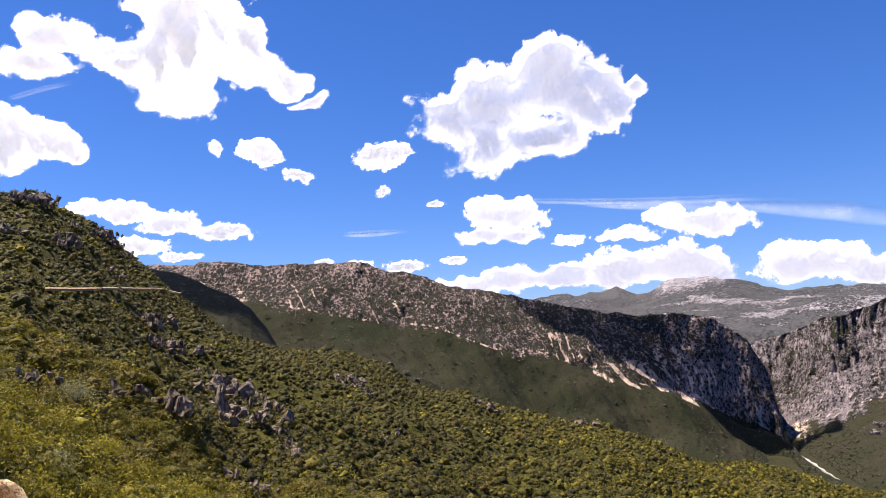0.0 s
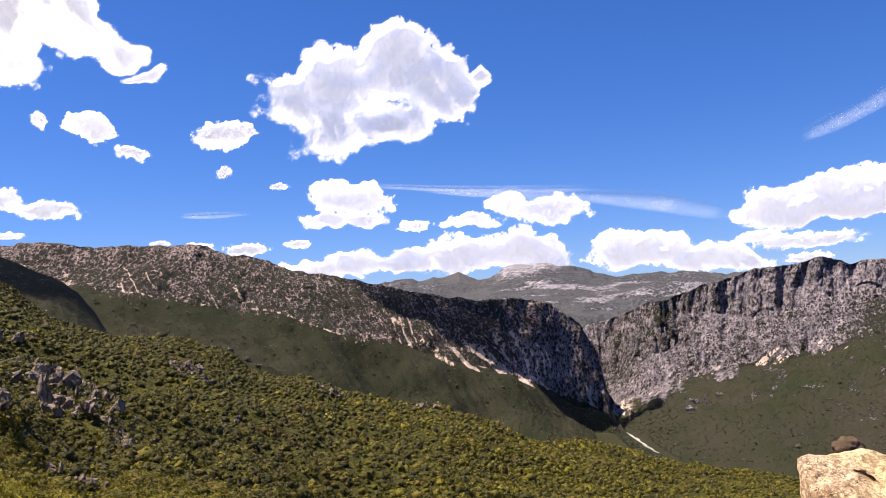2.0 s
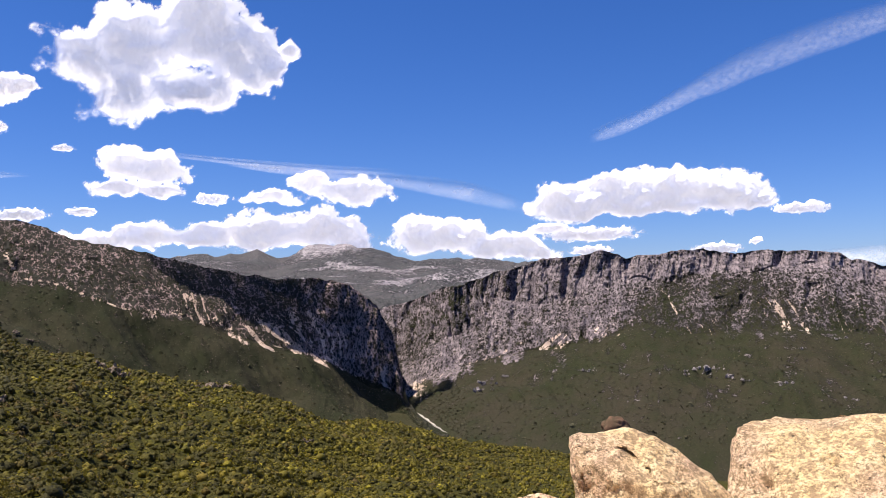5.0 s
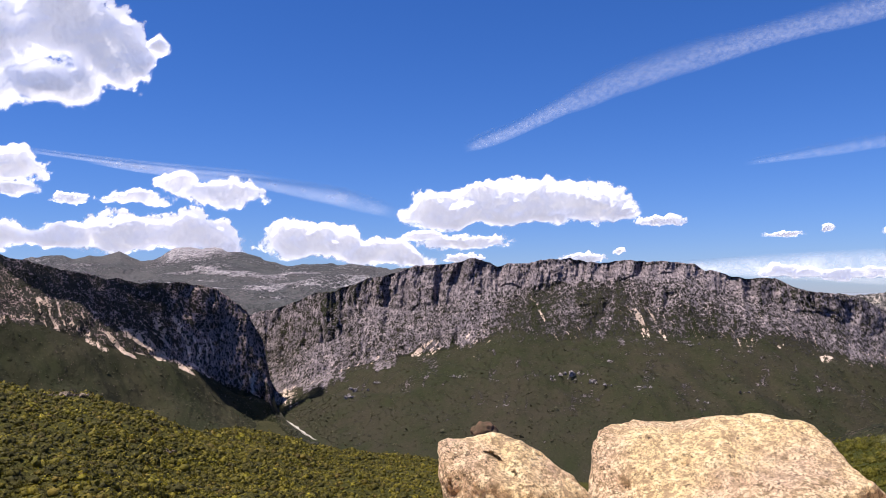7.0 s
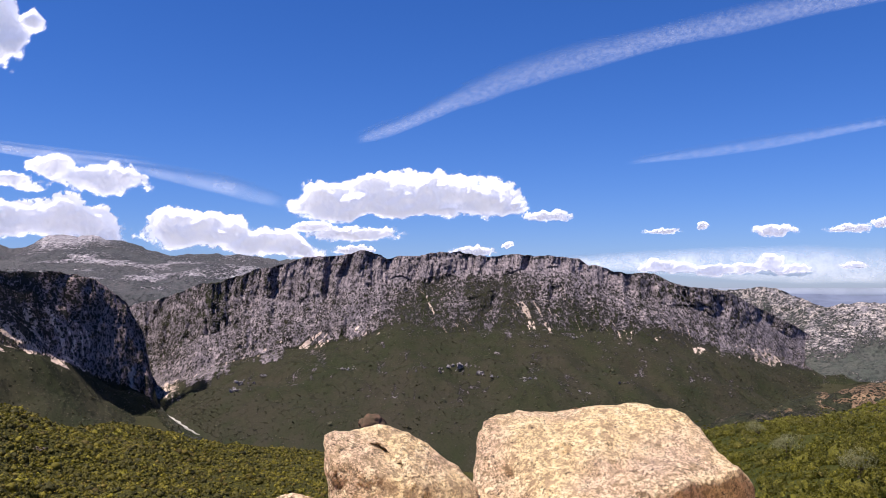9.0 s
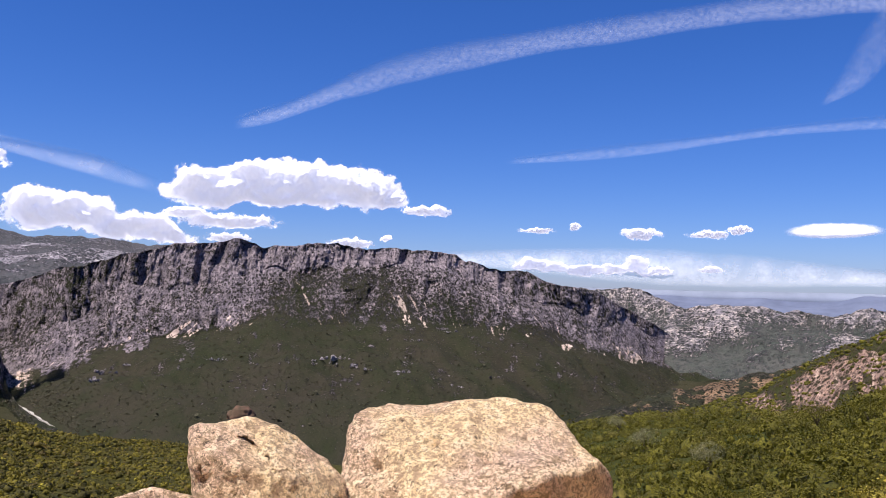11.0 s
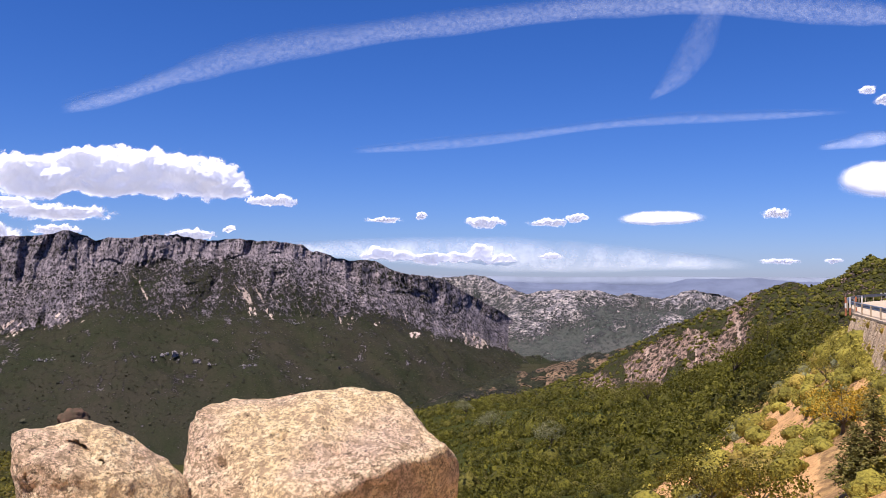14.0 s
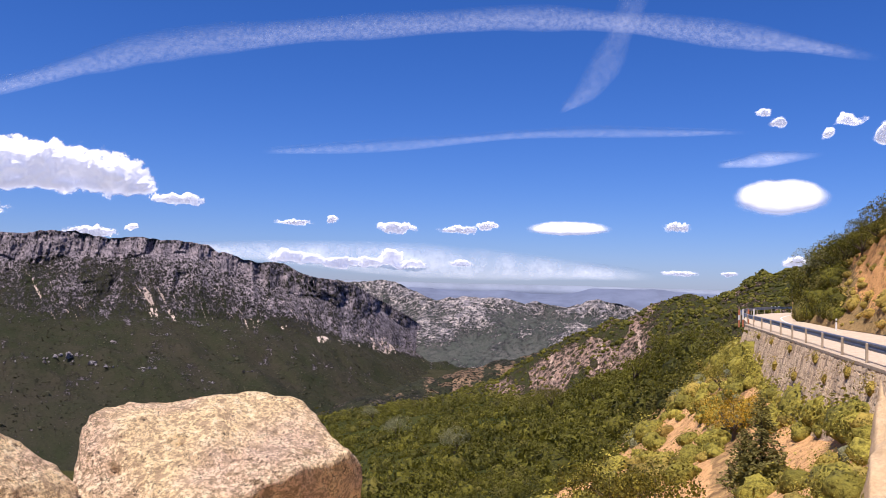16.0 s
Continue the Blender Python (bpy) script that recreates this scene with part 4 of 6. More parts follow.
a, e = turn_of(p), np.degrees(np.arctan2(p[:, 2], np.hypot(p[:, 0], p[:, 1])))
low = np.interp(a, [q[0] for q in S_FACE], [q[1] for q in S_FACE])
high = np.interp(a, [q[0] for q in S_CREST], [q[1] for q in S_CREST])
bare = (a > 69.4) & (a < 79.4) & (e > low - 1.4) & (e < low + 0.86 * (high - low)) & (fbm(p[:, 0] / 16, p[:, 1] / 16, p[:, 2] / 12, 3, 12) < 0.4)
scrub("spur_scrub", p[~bare | (np.arange(len(p)) % 12 == 0)], 1.7, M_TREE, "green scrub on the rocky spur", 8, 14, blade=0.5, heart=0.75)
p = away(place(WOOD, 4600, 45, 85, 1.1, 3.05, 7, 0.8), 24)
p = p[dry_edge(turn_of(p), np.degrees(np.arctan2(p[:, 2], np.hypot(p[:, 0], p[:, 1])))) + 1.2 * np.sin(p[:, 0] * 0.5) < 0.5]
d = np.hypot(p[:, 0], p[:, 1])
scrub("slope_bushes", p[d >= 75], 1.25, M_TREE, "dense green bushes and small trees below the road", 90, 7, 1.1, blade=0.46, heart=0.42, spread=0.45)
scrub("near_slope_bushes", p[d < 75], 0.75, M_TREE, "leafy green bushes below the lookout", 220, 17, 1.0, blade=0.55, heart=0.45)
p = away(place(WOOD, 1250, 72, 92.8, 1.2, 2.98, 8, 0.5), 18)
p = p[dry_edge(turn_of(p), np.degrees(np.arctan2(p[:, 2], np.hypot(p[:, 0], p[:, 1])))) > 0]
p = p[fbm(p[:, 0] / 5, p[:, 1] / 5, p[:, 2] / 5, 3, 44) > -0.2]
near = np.hypot(p[:, 0], p[:, 1]) < 42
pick = np.arange(len(p)) % 8
for name, label, leaf, which, size, seed in (("dry_bushes", "dry yellow-brown bushes on bare earth", M_DRYSHRUB, (pick == 0) | (pick == 4), 0.7, 8),
                                             ("grey_bushes", "grey-green bushes on bare earth", M_PALE, pick == 1, 0.7, 21),
                                             ("olive_bushes", "rounded olive-green bushes on bare earth", M_OLIVE, (pick == 2) | (pick == 3) | (pick > 4), 0.85, 22)):
    scrub("near_" + name, p[which & near], size * 0.8, leaf, label, 360, seed, 0.85, blade=0.5, heart=0.66, level=2, spread=0.32)
    scrub(name, p[which & ~near], size, leaf, label, 130, seed + 1, 0.85, blade=0.5, heart=0.66, level=2, spread=0.32)
q = place(WOOD, 320, 84.6, 92.4, 2.72, 3.0, 47, 0.6)
scrub("wall_foot_bushes", q, 0.75, M_OLIVE, "rounded olive-green bushes along the foot of the wall", 130, 46, 0.95, blade=0.5, heart=0.66, level=2, spread=0.35)
scrub("bank_scrub", place(BANK, 600, 90.6, 100, 0.05, 1.9, 18), 0.42, M_DRYSHRUB, "dry bushes on the road bank", 30, 18, 0.85, blade=0.45, heart=0.75)
scrub("bank_thicket", place(BANK, 110, 88.5, 91.0, 0.12, 1.0, 25), 0.85, M_TREE, "dark green bushes covering the end of the road bank", 130, 25, 1.1, blade=0.5, heart=0.7)
scrub("bank_bushes", place(BANK, 170, 89.1, 104, 0.95, 1.95, 19), 1.0, M_TREE, "green bushes on top of the road bank", 130, 19, 1.2, blade=0.55)


def tree(name, foot, height, radius, leaf, label, seed, lobes=5, blades=260, trunk_share=0.35):
    """A tree: a tapered leaning trunk with limbs, and a crown of leaf clusters in several lobes."""
    rng = np.random.default_rng(seed)
    top = new(name)
    top.location = foot
    tagged(top, label, name)
    bm = bmesh.new()

    def limb(a, b, r0, r1):
        a, b = Vector(a), Vector(b)
        rot = (b - a).to_track_quat("Z", "Y").to_matrix().to_4x4()
        bmesh.ops.create_cone(bm, segments=7, radius1=r0, radius2=r1, depth=(b - a).length, matrix=Matrix.Translation((a + b) / 2) @ rot)
    fork = Vector((rng.normal(0, 0.1) * height, rng.normal(0, 0.1) * height, height * trunk_share))
    limb((0, 0, -0.3), fork, 0.035 * height + 0.03, 0.025 * height + 0.02)
    vs, tone = [], []
    for k in range(lobes):
        a = 6.283 * (k + rng.random() * 0.6) / lobes
        reach = radius * (0.0 if k == 0 else 0.45 + 0.25 * rng.random())
        c = Vector((math.cos(a) * reach, math.sin(a) * reach, height * (0.85 if k == 0 else 0.5 + 0.28 * rng.random())))
        limb(fork, c, 0.018 * height + 0.015, 0.008)
        q = leaves(blades, seed * 50 + k, 0.95, 0.7, 0.62) * radius * (0.5 + 0.2 * rng.random())
        vs.append(q + np.array(c) - np.array((0, 0, 0.2 * radius)))
        tone.append(np.full(len(q), rng.random() * 0.86))
    part("trunk", bm, M_BARK, top, "grey trunk with forking limbs")
    v = np.concatenate(vs)
    me = mesh_from("crown", v, np.arange(len(v)).reshape(-1, 4), leaf, False)
    attribute(me, "tone", np.concatenate(tone))
    crown = new("crown", me)
    crown.parent = top
    return top


def pine(name, foot, height, radius, leaf, label, seed):
    """A narrow conifer: a straight trunk and whorls of drooping needle boughs, each tier smaller than the last."""
    rng = np.random.default_rng(seed)
    top = new(name)
    top.location = foot
    tagged(top, label, "tree")
    bm = bmesh.new()
    bmesh.ops.create_cone(bm, segments=8, radius1=0.03 * height, radius2=0.01, depth=height, matrix=Matrix.Translation((0, 0, height / 2 - 0.3)))
    part("trunk", bm, M_BARK, top, "straight brown trunk")
    vs = []
    for k in range(90):
        h = 0.08 + 0.9 * (k + rng.random()) / 90
        a, r = rng.random() * 6.283, radius * (1.05 - h) * (0.7 + 0.5 * rng.random())
        q = leaves(44, seed * 90 + k, 0.5, 0.7, 0.8) * (0.42 * r + 0.14)
        vs.append(q + np.array((math.cos(a) * r * 0.62, math.sin(a) * r * 0.62, h * height)))
    v = np.concatenate(vs)
    me = mesh_from("crown", v, np.arange(len(v)).reshape(-1, 4), leaf, False)
    attribute(me, "tone", np.repeat(rng.random(90) * 0.6, 44 * 4))
    crown = new("crown", me)
    crown.parent = top
    return top


# leafy bushes on the near hillside
for k, (az, el, h, r) in enumerate(((-27.6, -3.4, 3.4, 2.2), (-25.0, -5.2, 3.0, 2.0), (-27.8, -6.6, 2.4, 1.6), (-22.6, -6.4, 2.6, 1.8), (-25.4, -8.0, 2.4, 1.6), (-20.6, -8.2, 2.6, 1.8), (-23.0, -9.0, 2.2, 1.5), (-17.8, -9.4, 2.2, 1.5), (-28.5, -1.0, 3.4, 2.2), (-24.0, -2.8, 3.0, 2.0),
                                    (-20.0, -5.0, 2.6, 1.7), (-26.5, -9.4, 2.0, 1.4), (-29.5, -5, 3, 2), (-19.2, -10.2, 2.0, 1.4), (-21.8, -10.3, 2.0, 1.4))):
    tree("bush", on_sheet(HILL, az, el), h * 0.8, r, M_PALE if k in (4, 9) else M_BROOM, "grey-green bush on the near hillside" if k in (4, 9) else "bright yellow-green leafy bush on the near hillside", 500 + k, 6, 230, 0.2)

# trees that stand out on the slope below the road
for k, (az, el, h, r, leaf, label) in enumerate((
        (62.5, -10.6, 5, 2.8, M_PALE, "grey-green olive tree among the bushes"),
        (66.4, -11.4, 4, 2.4, M_PALE, "grey-green olive tree among the bushes"),
        (60.6, -9.6, 5, 2.6, M_PALE, "pale olive tree at the edge of the wood"),
        (73, -8.6, 5, 2.6, M_TREE, "round green oak on the slope"), (76, -8.2, 5, 2.6, M_TREE, "round green oak on the slope"),
        (78.8, -6.6, 5, 2.4, M_TREE, "dark green oak below the road"), (80.4, -5.4, 5, 2.2, M_TREE, "dark green oak below the road"),
        (81.8, -4.2, 3.8, 1.8, M_TREE, "dark green oak below the road"), (83.4, -3.6, 3.0, 1.4, M_TREE, "dark green oak near the wall"),
        (84.6, -9.6, 2.6, 1.7, M_YELLOW, "small tree with yellow autumn-coloured leaves"),
        (76.8, -14.6, 2.0, 2.0, M_NEAR, "bright green bushy tree below the lookout"), (79.8, -14.9, 1.9, 1.8, M_NEAR, "bright green bushy tree below the lookout"),
        (83.6, -6.6, 2.0, 1.0, M_OLIVE, "olive-green bush on the dry slope"), (85.5, -6.0, 1.7, 0.9, M_OLIVE, "olive-green bush on the dry slope"))):
    tree("tree", on_sheet(WOOD, az, el), h, r, leaf, label, 200 + k, 7, 300, 0.22)
pine("pine_tree", on_sheet(WOOD, 86.3, -12.6), 3.5, 1.05, M_PINE, "grey-green young pine on the dry slope", 31)
pine("pine_tree", on_sheet(WOOD, 85.5, -12.9), 2.5, 0.95, M_PINE, "small grey-green pine beside a taller one", 33)
pine("pine_tree", on_sheet(WOOD, 80.2, -5.0), 6.5, 2.0, M_PINE, "tall green pine at the edge of the wood", 32)
# trees on the bank above the road
for k, (az, h, r, leaf) in enumerate(((88.9, 3.6, 1.8, M_TREE), (89.6, 4.6, 2.1, M_PALE), (90.4, 4.2, 2.2, M_TREE), (91.2, 4.4, 2.2, M_TREE), (92.0, 4.2, 2.2, M_TREE), (92.9, 4.2, 2.2, M_TREE), (94.0, 4.5, 2.3, M_TREE), (95.5, 4.5, 2.3, M_TREE))):
    tree("tree", on_sheet(BANK, az, float(np.interp(az, [q[0] for q in B_TOP], [q[1] for q in B_TOP])) - 0.3), h * 0.66, r * 0.95, leaf, "pale olive tree above the road bank" if leaf is M_PALE else "green oak on the road bank", 300 + k, 7, 420, 0.22)
# ---------------------------------------------------------------- clouds
def domes(x, y, seed):
    """Rounded cells with sharp creases between them, like the heads of a cauliflower: 1 at each head's middle, 0 far from it."""
    fx, fy = np.floor(x), np.floor(y)
    best = np.full(x.shape, 9.0)
    for a in (-1, 0, 1):
        for b in (-1, 0, 1):
            ix, iy = (fx + a).astype(np.int64), (fy + b).astype(np.int64)
            px, py = fx + a + 0.5 + 0.45 * lattice(ix, iy, 0 * ix, seed), fy + b + 0.5 + 0.45 * lattice(ix, iy, 0 * ix + 1, seed)
            best = np.minimum(best, (x - px) ** 2 + (y - py) ** 2)
    return np.sqrt(np.clip(1 - best, 0, 1))


def cloud(lobes, far, label, seed, heads=1.0, soft=0.32, deep=1.2, flat=0.7, dense=1.0, lean=0.42):
    """A cumulus as one mesh: domes swollen by heads within heads, with a torn edge that thins out to nothing.
    lobes: (azimuth, elevation, half width, half height in degrees); heads: how lumpy it is; soft: how wide its edge is; flat: the height of its lower half; dense: how much light it stops; lean: how far its top stands out over its base."""
    q = np.array(lobes, float)
    size = min(3.0, float(q[:, 3].max() * 0.6 + q[:, 3].mean() * 0.4))
    rim = 0.45 * size + 0.1
    wide = (q[:, 0] + q[:, 2]).max() - (q[:, 0] - q[:, 2]).min() + 2 * rim
    step = float(np.clip(0.0065 * wide, 0.03, 0.06))
    az = np.arange((q[:, 0] - q[:, 2]).min() - rim, (q[:, 0] + q[:, 2]).max() + rim, step)
    el = np.arange((q[:, 1] - q[:, 3]).min() - rim, (q[:, 1] + q[:, 3]).max() + rim, step)
    A, E = np.meshgrid(az, el, indexing="ij")
    o = seed * 13.7
    wx = 0.3 * size * fbm(A / size + o, E / size, 0 * A, 3, seed)
    wy = 0.22 * size * fbm(A / size - o, E / size, 0 * A + 3, 3, seed + 1)
    wx, wy = wx * min(1, heads + 0.05), wy * min(1, heads + 0.05)
    X, Y = A + wx, E + wy
    f = 0
    for a, e, w, h in lobes:
        r = ((X - a) / w) ** 2 + ((Y - e) / np.where(Y < e, h * flat, h)) ** 2
        f = f + np.exp(5 * np.clip(1 - r, -3, 1))
    f = np.log(f) / 5 - 0.14
    s1, s2, s3 = 0.62 * size, 0.27 * size, max(0.12 * size, 0.1)
    d1, d2, d3 = domes(X / s1 + o, Y / s1, seed), domes((A + 0.4 * wx) / s2, (E + 0.4 * wy) / s2 + o, seed + 1), domes(A / s3 + o, E / s3, seed + 2)
    fine = fbm(A / (0.34 * size) + o, E / (0.34 * size), 0 * A + 7, 5, seed + 3, 0.62)
    low = np.clip(0.5 - (E - q[:, 1].mean()) / (2.2 * size), 0, 1)
    g = f - 0.12 + heads * (0.4 * (d1 - 0.68) + 0.3 * (d2 - 0.68) + 0.18 * (d3 - 0.68) + (0.14 + 0.16 * low) * fine + 0.13 * fbm(A / 0.7, E / 0.6 + o, 0 * A + 2, 4, seed + 4, 0.6))
    body = dense * np.maximum(smooth(0, soft * (0.55 + 1.5 * low), g), smooth(0.2, 0.45, f))
    depth = smooth(0.05, 0.95, f + 0.25 * heads * (d1 - 0.6))
    H = size * deep * (1.05 * np.sqrt(1 - np.exp(-1.7 * np.clip(f + 0.15, 0, 3))) + heads * smooth(-0.1, 0.5, f) * (0.13 * d1 + 0.08 * d2 + 0.04 * d3 + 0.02 * fine + 0.12 * fbm(X / s1 - o, Y / s1, 0 * A + 9, 2, seed + 6)))
    H = H + lean * smooth(0, 0.5, f) * (E - q[:, 1].min())
    R = far * (1 - np.radians(H))
    a, e = np.radians(A), np.radians(E)
    v = np.stack([R * np.sin(a) * np.cos(e), R * np.cos(a) * np.cos(e), R * np.sin(e)], -1).reshape(-1, 3)
    F = grid_faces(len(az), len(el))
    keep = body.ravel()[F].max(1) > 0.01
    used, F = np.unique(F[keep], return_inverse=True)
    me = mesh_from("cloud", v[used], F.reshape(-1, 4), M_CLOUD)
    attribute(me, "body", body.ravel()[used])
    attribute(me, "depth", depth.ravel()[used])
    return tagged(new("cloud", me), label, "cloud", "clouds in the sky")


BIG, SMALL, BANKED = "large white cumulus cloud with a grey base", "small white puff of cumulus cloud", "white cloud bank behind the mountains"
cloud([(-17.0, 20.7, 4.67, 5.83), (-17.1, 17.3, 2.92, 2.33), (-20.0, 19.1, 4.28, 2.33), (-12.6, 19.6, 2.14, 2.53), (-10.7, 18.2, 1.36, 1.56), (-9.2, 16.8, 1.36, 0.54), (-25.3, 20.4, 3.31, 1.87), (-26.4, 18.1, 3.11, 1.56)], 3700, BIG, 1)
cloud([(-28.3, 13.7, 2.92, 2.72), (-26.1, 13.4, 2.33, 1.75), (-24.3, 12.7, 1.48, 1.24)], 4000, "bright white cumulus cloud", 2)
cloud([(-12.5, 13.5, 1.48, 1.01), (-11.6, 13.0, 1.17, 0.78), (-9.9, 11.9, 1.24, 0.58)], 4500, SMALL, 3)
cloud([(-15.2, 13.7, 0.54, 0.78)], 4400, "shred of white cloud", 34, soft=0.6)
cloud([(-23.4, 9.7, 1.56, 0.70), (-21.2, 9.4, 2.02, 0.93), (-18.3, 8.7, 2.33, 1.09), (-14.9, 8.2, 2.41, 0.78)], 4500, "long low white cumulus cloud", 6)
cloud([(-20.4, 7.3, 2.33, 0.86), (-17.6, 6.6, 1.56, 0.47)], 4700, BANKED, 7)
cloud([(0.9, 15.2, 2.65, 2.57), (4.0, 16.5, 3.50, 3.19), (8.1, 17.5, 3.31, 2.96), (10.6, 15.9, 2.80, 3.03), (12.0, 14.9, 1.63, 1.87), (13.6, 16.1, 0.86, 0.66), (3.5, 13.3, 2.72, 1.87), (7.7, 13.6, 3.31, 1.87)], 2050, BIG, 4, deep=1.0, flat=0.9, dense=0.76)
cloud([(-4.0, 13.0, 1.94, 1.17), (-2.5, 13.3, 1.24, 0.70)], 2300, SMALL, 5)
cloud([(3.2, 8.8, 2.02, 1.48), (5.5, 8.5, 2.33, 1.40), (2.8, 7.3, 1.87, 0.70), (5.5, 7.1, 2.02, 0.70)], 4880, "white cumulus cloud with a flat base", 9)
cloud([(8.7, 6.7, 1.24, 0.51)], 4880, SMALL, 11)
cloud([(15.1, 7.8, 1.63, 0.86), (18.1, 7.2, 2.92, 1.17), (12.5, 6.8, 2.53, 0.58)], 4880, "low white cumulus cloud", 10)
cloud([(1.1, 3.9, 2.72, 1.01), (4.2, 4.2, 2.72, 1.17), (8.1, 4.2, 3.11, 1.17), (12.0, 4.4, 3.31, 1.71), (15.9, 4.4, 3.19, 1.71), (18.1, 3.5, 1.75, 1.09)], 4920, BANKED, 12, soft=0.3)
cloud([(22.8, 4.0, 2.53, 1.63), (25.2, 4.0, 2.65, 1.48), (27.9, 3.3, 3.11, 1.40), (30.1, 2.7, 2.33, 0.86)], 4920, BANKED, 13, soft=0.3)
cloud([(0.7, 5.8, 1.01, 0.39)], 4700, SMALL, 36)
cloud([(-2.8, 5.5, 1.75, 0.54), (-5.8, 5.8, 1.17, 0.35)], 4700, BANKED, 35)
cloud([(-8.1, 6.0, 0.70, 0.31)], 4700, SMALL, 8)
cloud([(-0.4, 9.7, 0.78, 0.31)], 4700, "shred of white cloud", 40, soft=0.9)
cloud([(-4.0, 10.7, 0.70, 0.51)], 4700, "shred of white cloud", 41, soft=1.2)
cloud([(32.5, 6.0, 2.53, 1.79), (35.7, 6.4, 3.58, 1.79), (39.6, 6.5, 3.70, 1.79), (43.0, 6.2, 2.92, 1.79), (45.0, 5.6, 1.40, 0.97), (38.0, 5.65, 5.5, 0.8), (34.6, 5.5, 3.2, 0.8)], 4300, "long white cumulus cloud with a grey base", 14, deep=1.5)
cloud([(47.6, 5.0, 1.87, 0.54)], 4500, SMALL, 15)
cloud([(34.3, 3.9, 3.70, 0.70), (31.4, 4.4, 1.56, 0.47)], 4750, "flat white cloud under a larger one", 37, soft=0.4)
cloud([(34.3, 2.8, 1.56, 0.47)], 4800, BANKED, 16)
cloud([(42.4, 2.7, 1.94, 0.51), (44.9, 3.1, 0.54, 0.23)], 4800, BANKED, 42)
cloud([(55.2, 3.9, 1.40, 0.27), (57.8, 4.1, 0.43, 0.39)], 4100, SMALL, 17, soft=0.6)
cloud([(62.2, 3.7, 1.44, 0.51)], 4100, SMALL, 18)
cloud([(66.5, 3.7, 1.56, 0.43), (68.4, 4.0, 0.86, 0.39)], 4100, SMALL, 19, soft=0.5)
cloud([(74.0, 3.9, 3.42, 0.70)], 4100, "flat white lens-shaped cloud", 20, heads=0.15, soft=0.4, lean=-0.3)
cloud([(81.1, 4.1, 0.93, 0.43)], 4100, SMALL, 23, soft=0.6)
cloud([(61.8, 1.8, 0.93, 0.70), (60.6, 1.3, 1.94, 0.43), (62.9, 1.2, 1.75, 0.39)], 4970, SMALL, 29, soft=0.5)
cloud([(55.4, 1.5, 2.33, 0.70), (58.5, 1.2, 2.33, 0.54)], 4970, BANKED, 38, soft=1.0)
cloud([(66.6, 1.4, 1.01, 0.31)], 4970, BANKED, 39, soft=0.6)
cloud([(87.5, 6.05, 3.5, 1.42)], 4500, "smooth white lens-shaped cloud", 22, heads=0.12, soft=0.3, flat=1.0, lean=-0.3)
cloud([(86.4, 11.45, 0.5, 0.4), (87.3, 10.8, 0.7, 0.45)], 4400, "shred of white cloud", 24, soft=1.0)
cloud([(91.4, 10.7, 0.9, 0.4), (90.3, 9.9, 0.4, 0.7), (93.3, 9.6, 0.6, 1.0)], 4400, "shred of white cloud", 25, soft=0.8)
cloud([(81.3, 1.07, 1.4, 0.25), (84.4, 1.07, 0.6, 0.2)], 4100, SMALL, 26, soft=0.6)
cloud([(88.4, 1.9, 0.95, 0.45)], 4100, SMALL, 27, soft=0.6)
# the cloud overhead whose shadow lies on the spur
spot = way(-14.6, 2.6) * 1130 + way(SUN_AZ, SUN_EL) * 900
over = cloud([(0, 0, 2.6, 2.2)], 3000, "white cloud overhead that shades the spur", 28, heads=0.6, flat=1.0, dense=0.9)
over.matrix_world = Matrix.Translation(spot) @ Matrix.Rotation(radians(90), 4, "X") @ Matrix.Translation(way(0, 0) * -3000)


def veil(points, far, material, label, category, seed):
    """A long thin strip of ice cloud. points: (azimuth, elevation, width in degrees)."""
    a = np.array(points, float)
    k = np.linspace(0, len(a) - 1, 30 * len(a))
    az, el, wd = (np.interp(k, np.arange(len(a)), a[:, c]) for c in range(3))
    ker = np.hanning(31) / np.hanning(31).sum()
    az, el, wd = (np.convolve(np.pad(q, 15, mode="reflect", reflect_type="odd"), ker, "valid") for q in (az, el, wd))
    da, de = np.gradient(az), np.gradient(el)
    ln = np.hypot(da, de)
    side = np.linspace(-1, 1, 13)
    wob = 1 + 0.25 * fbm(k * 0.7, 0 * k, 0 * k + seed, 3, seed)
    A = az[:, None] + (-de / ln * wd * 0.7 * wob)[:, None] * side
    E = el[:, None] + (da / ln * wd * 0.7 * wob)[:, None] * side
    bow = far + 25 * (1 - side ** 2)[None, :] + 40 * wd[:, None] * side
    A, E = np.radians(A), np.radians(E)
    v = np.stack([bow * np.sin(A) * np.cos(E), bow * np.cos(A) * np.cos(E), bow * np.sin(E)], -1).reshape(-1, 3)
    me = mesh_from("veil", v, grid_faces(len(k), 13), material)
    ends = smooth(0, 0.35, k) * smooth(0, 0.8, len(a) - 1 - k)
    attribute(me, "body", ((1 - side ** 2)[None, :] ** 0.8) * ends[:, None])
    ob = tagged(new(category.replace(" ", "_"), me), label, category)
    return ob


veil([(34.3, 10.4, 0.5), (38.0, 11.6, 0.95), (41.3, 13.05, 1.1), (45.0, 14.5, 1.25), (49.2, 15.55, 1.3), (56.5, 16.8, 1.25), (63.8, 17.6, 1.2), (69.5, 18.0, 1.3), (73.8, 17.9, 1.4), (79.0, 17.4, 1.35), (84.6, 16.4, 1.3), (88.0, 15.7, 1.05), (93.4, 14.3, 0.45)],
     4700, M_TRAIL, "broad spread-out white contrail arching over the valley", "contrail", 1)
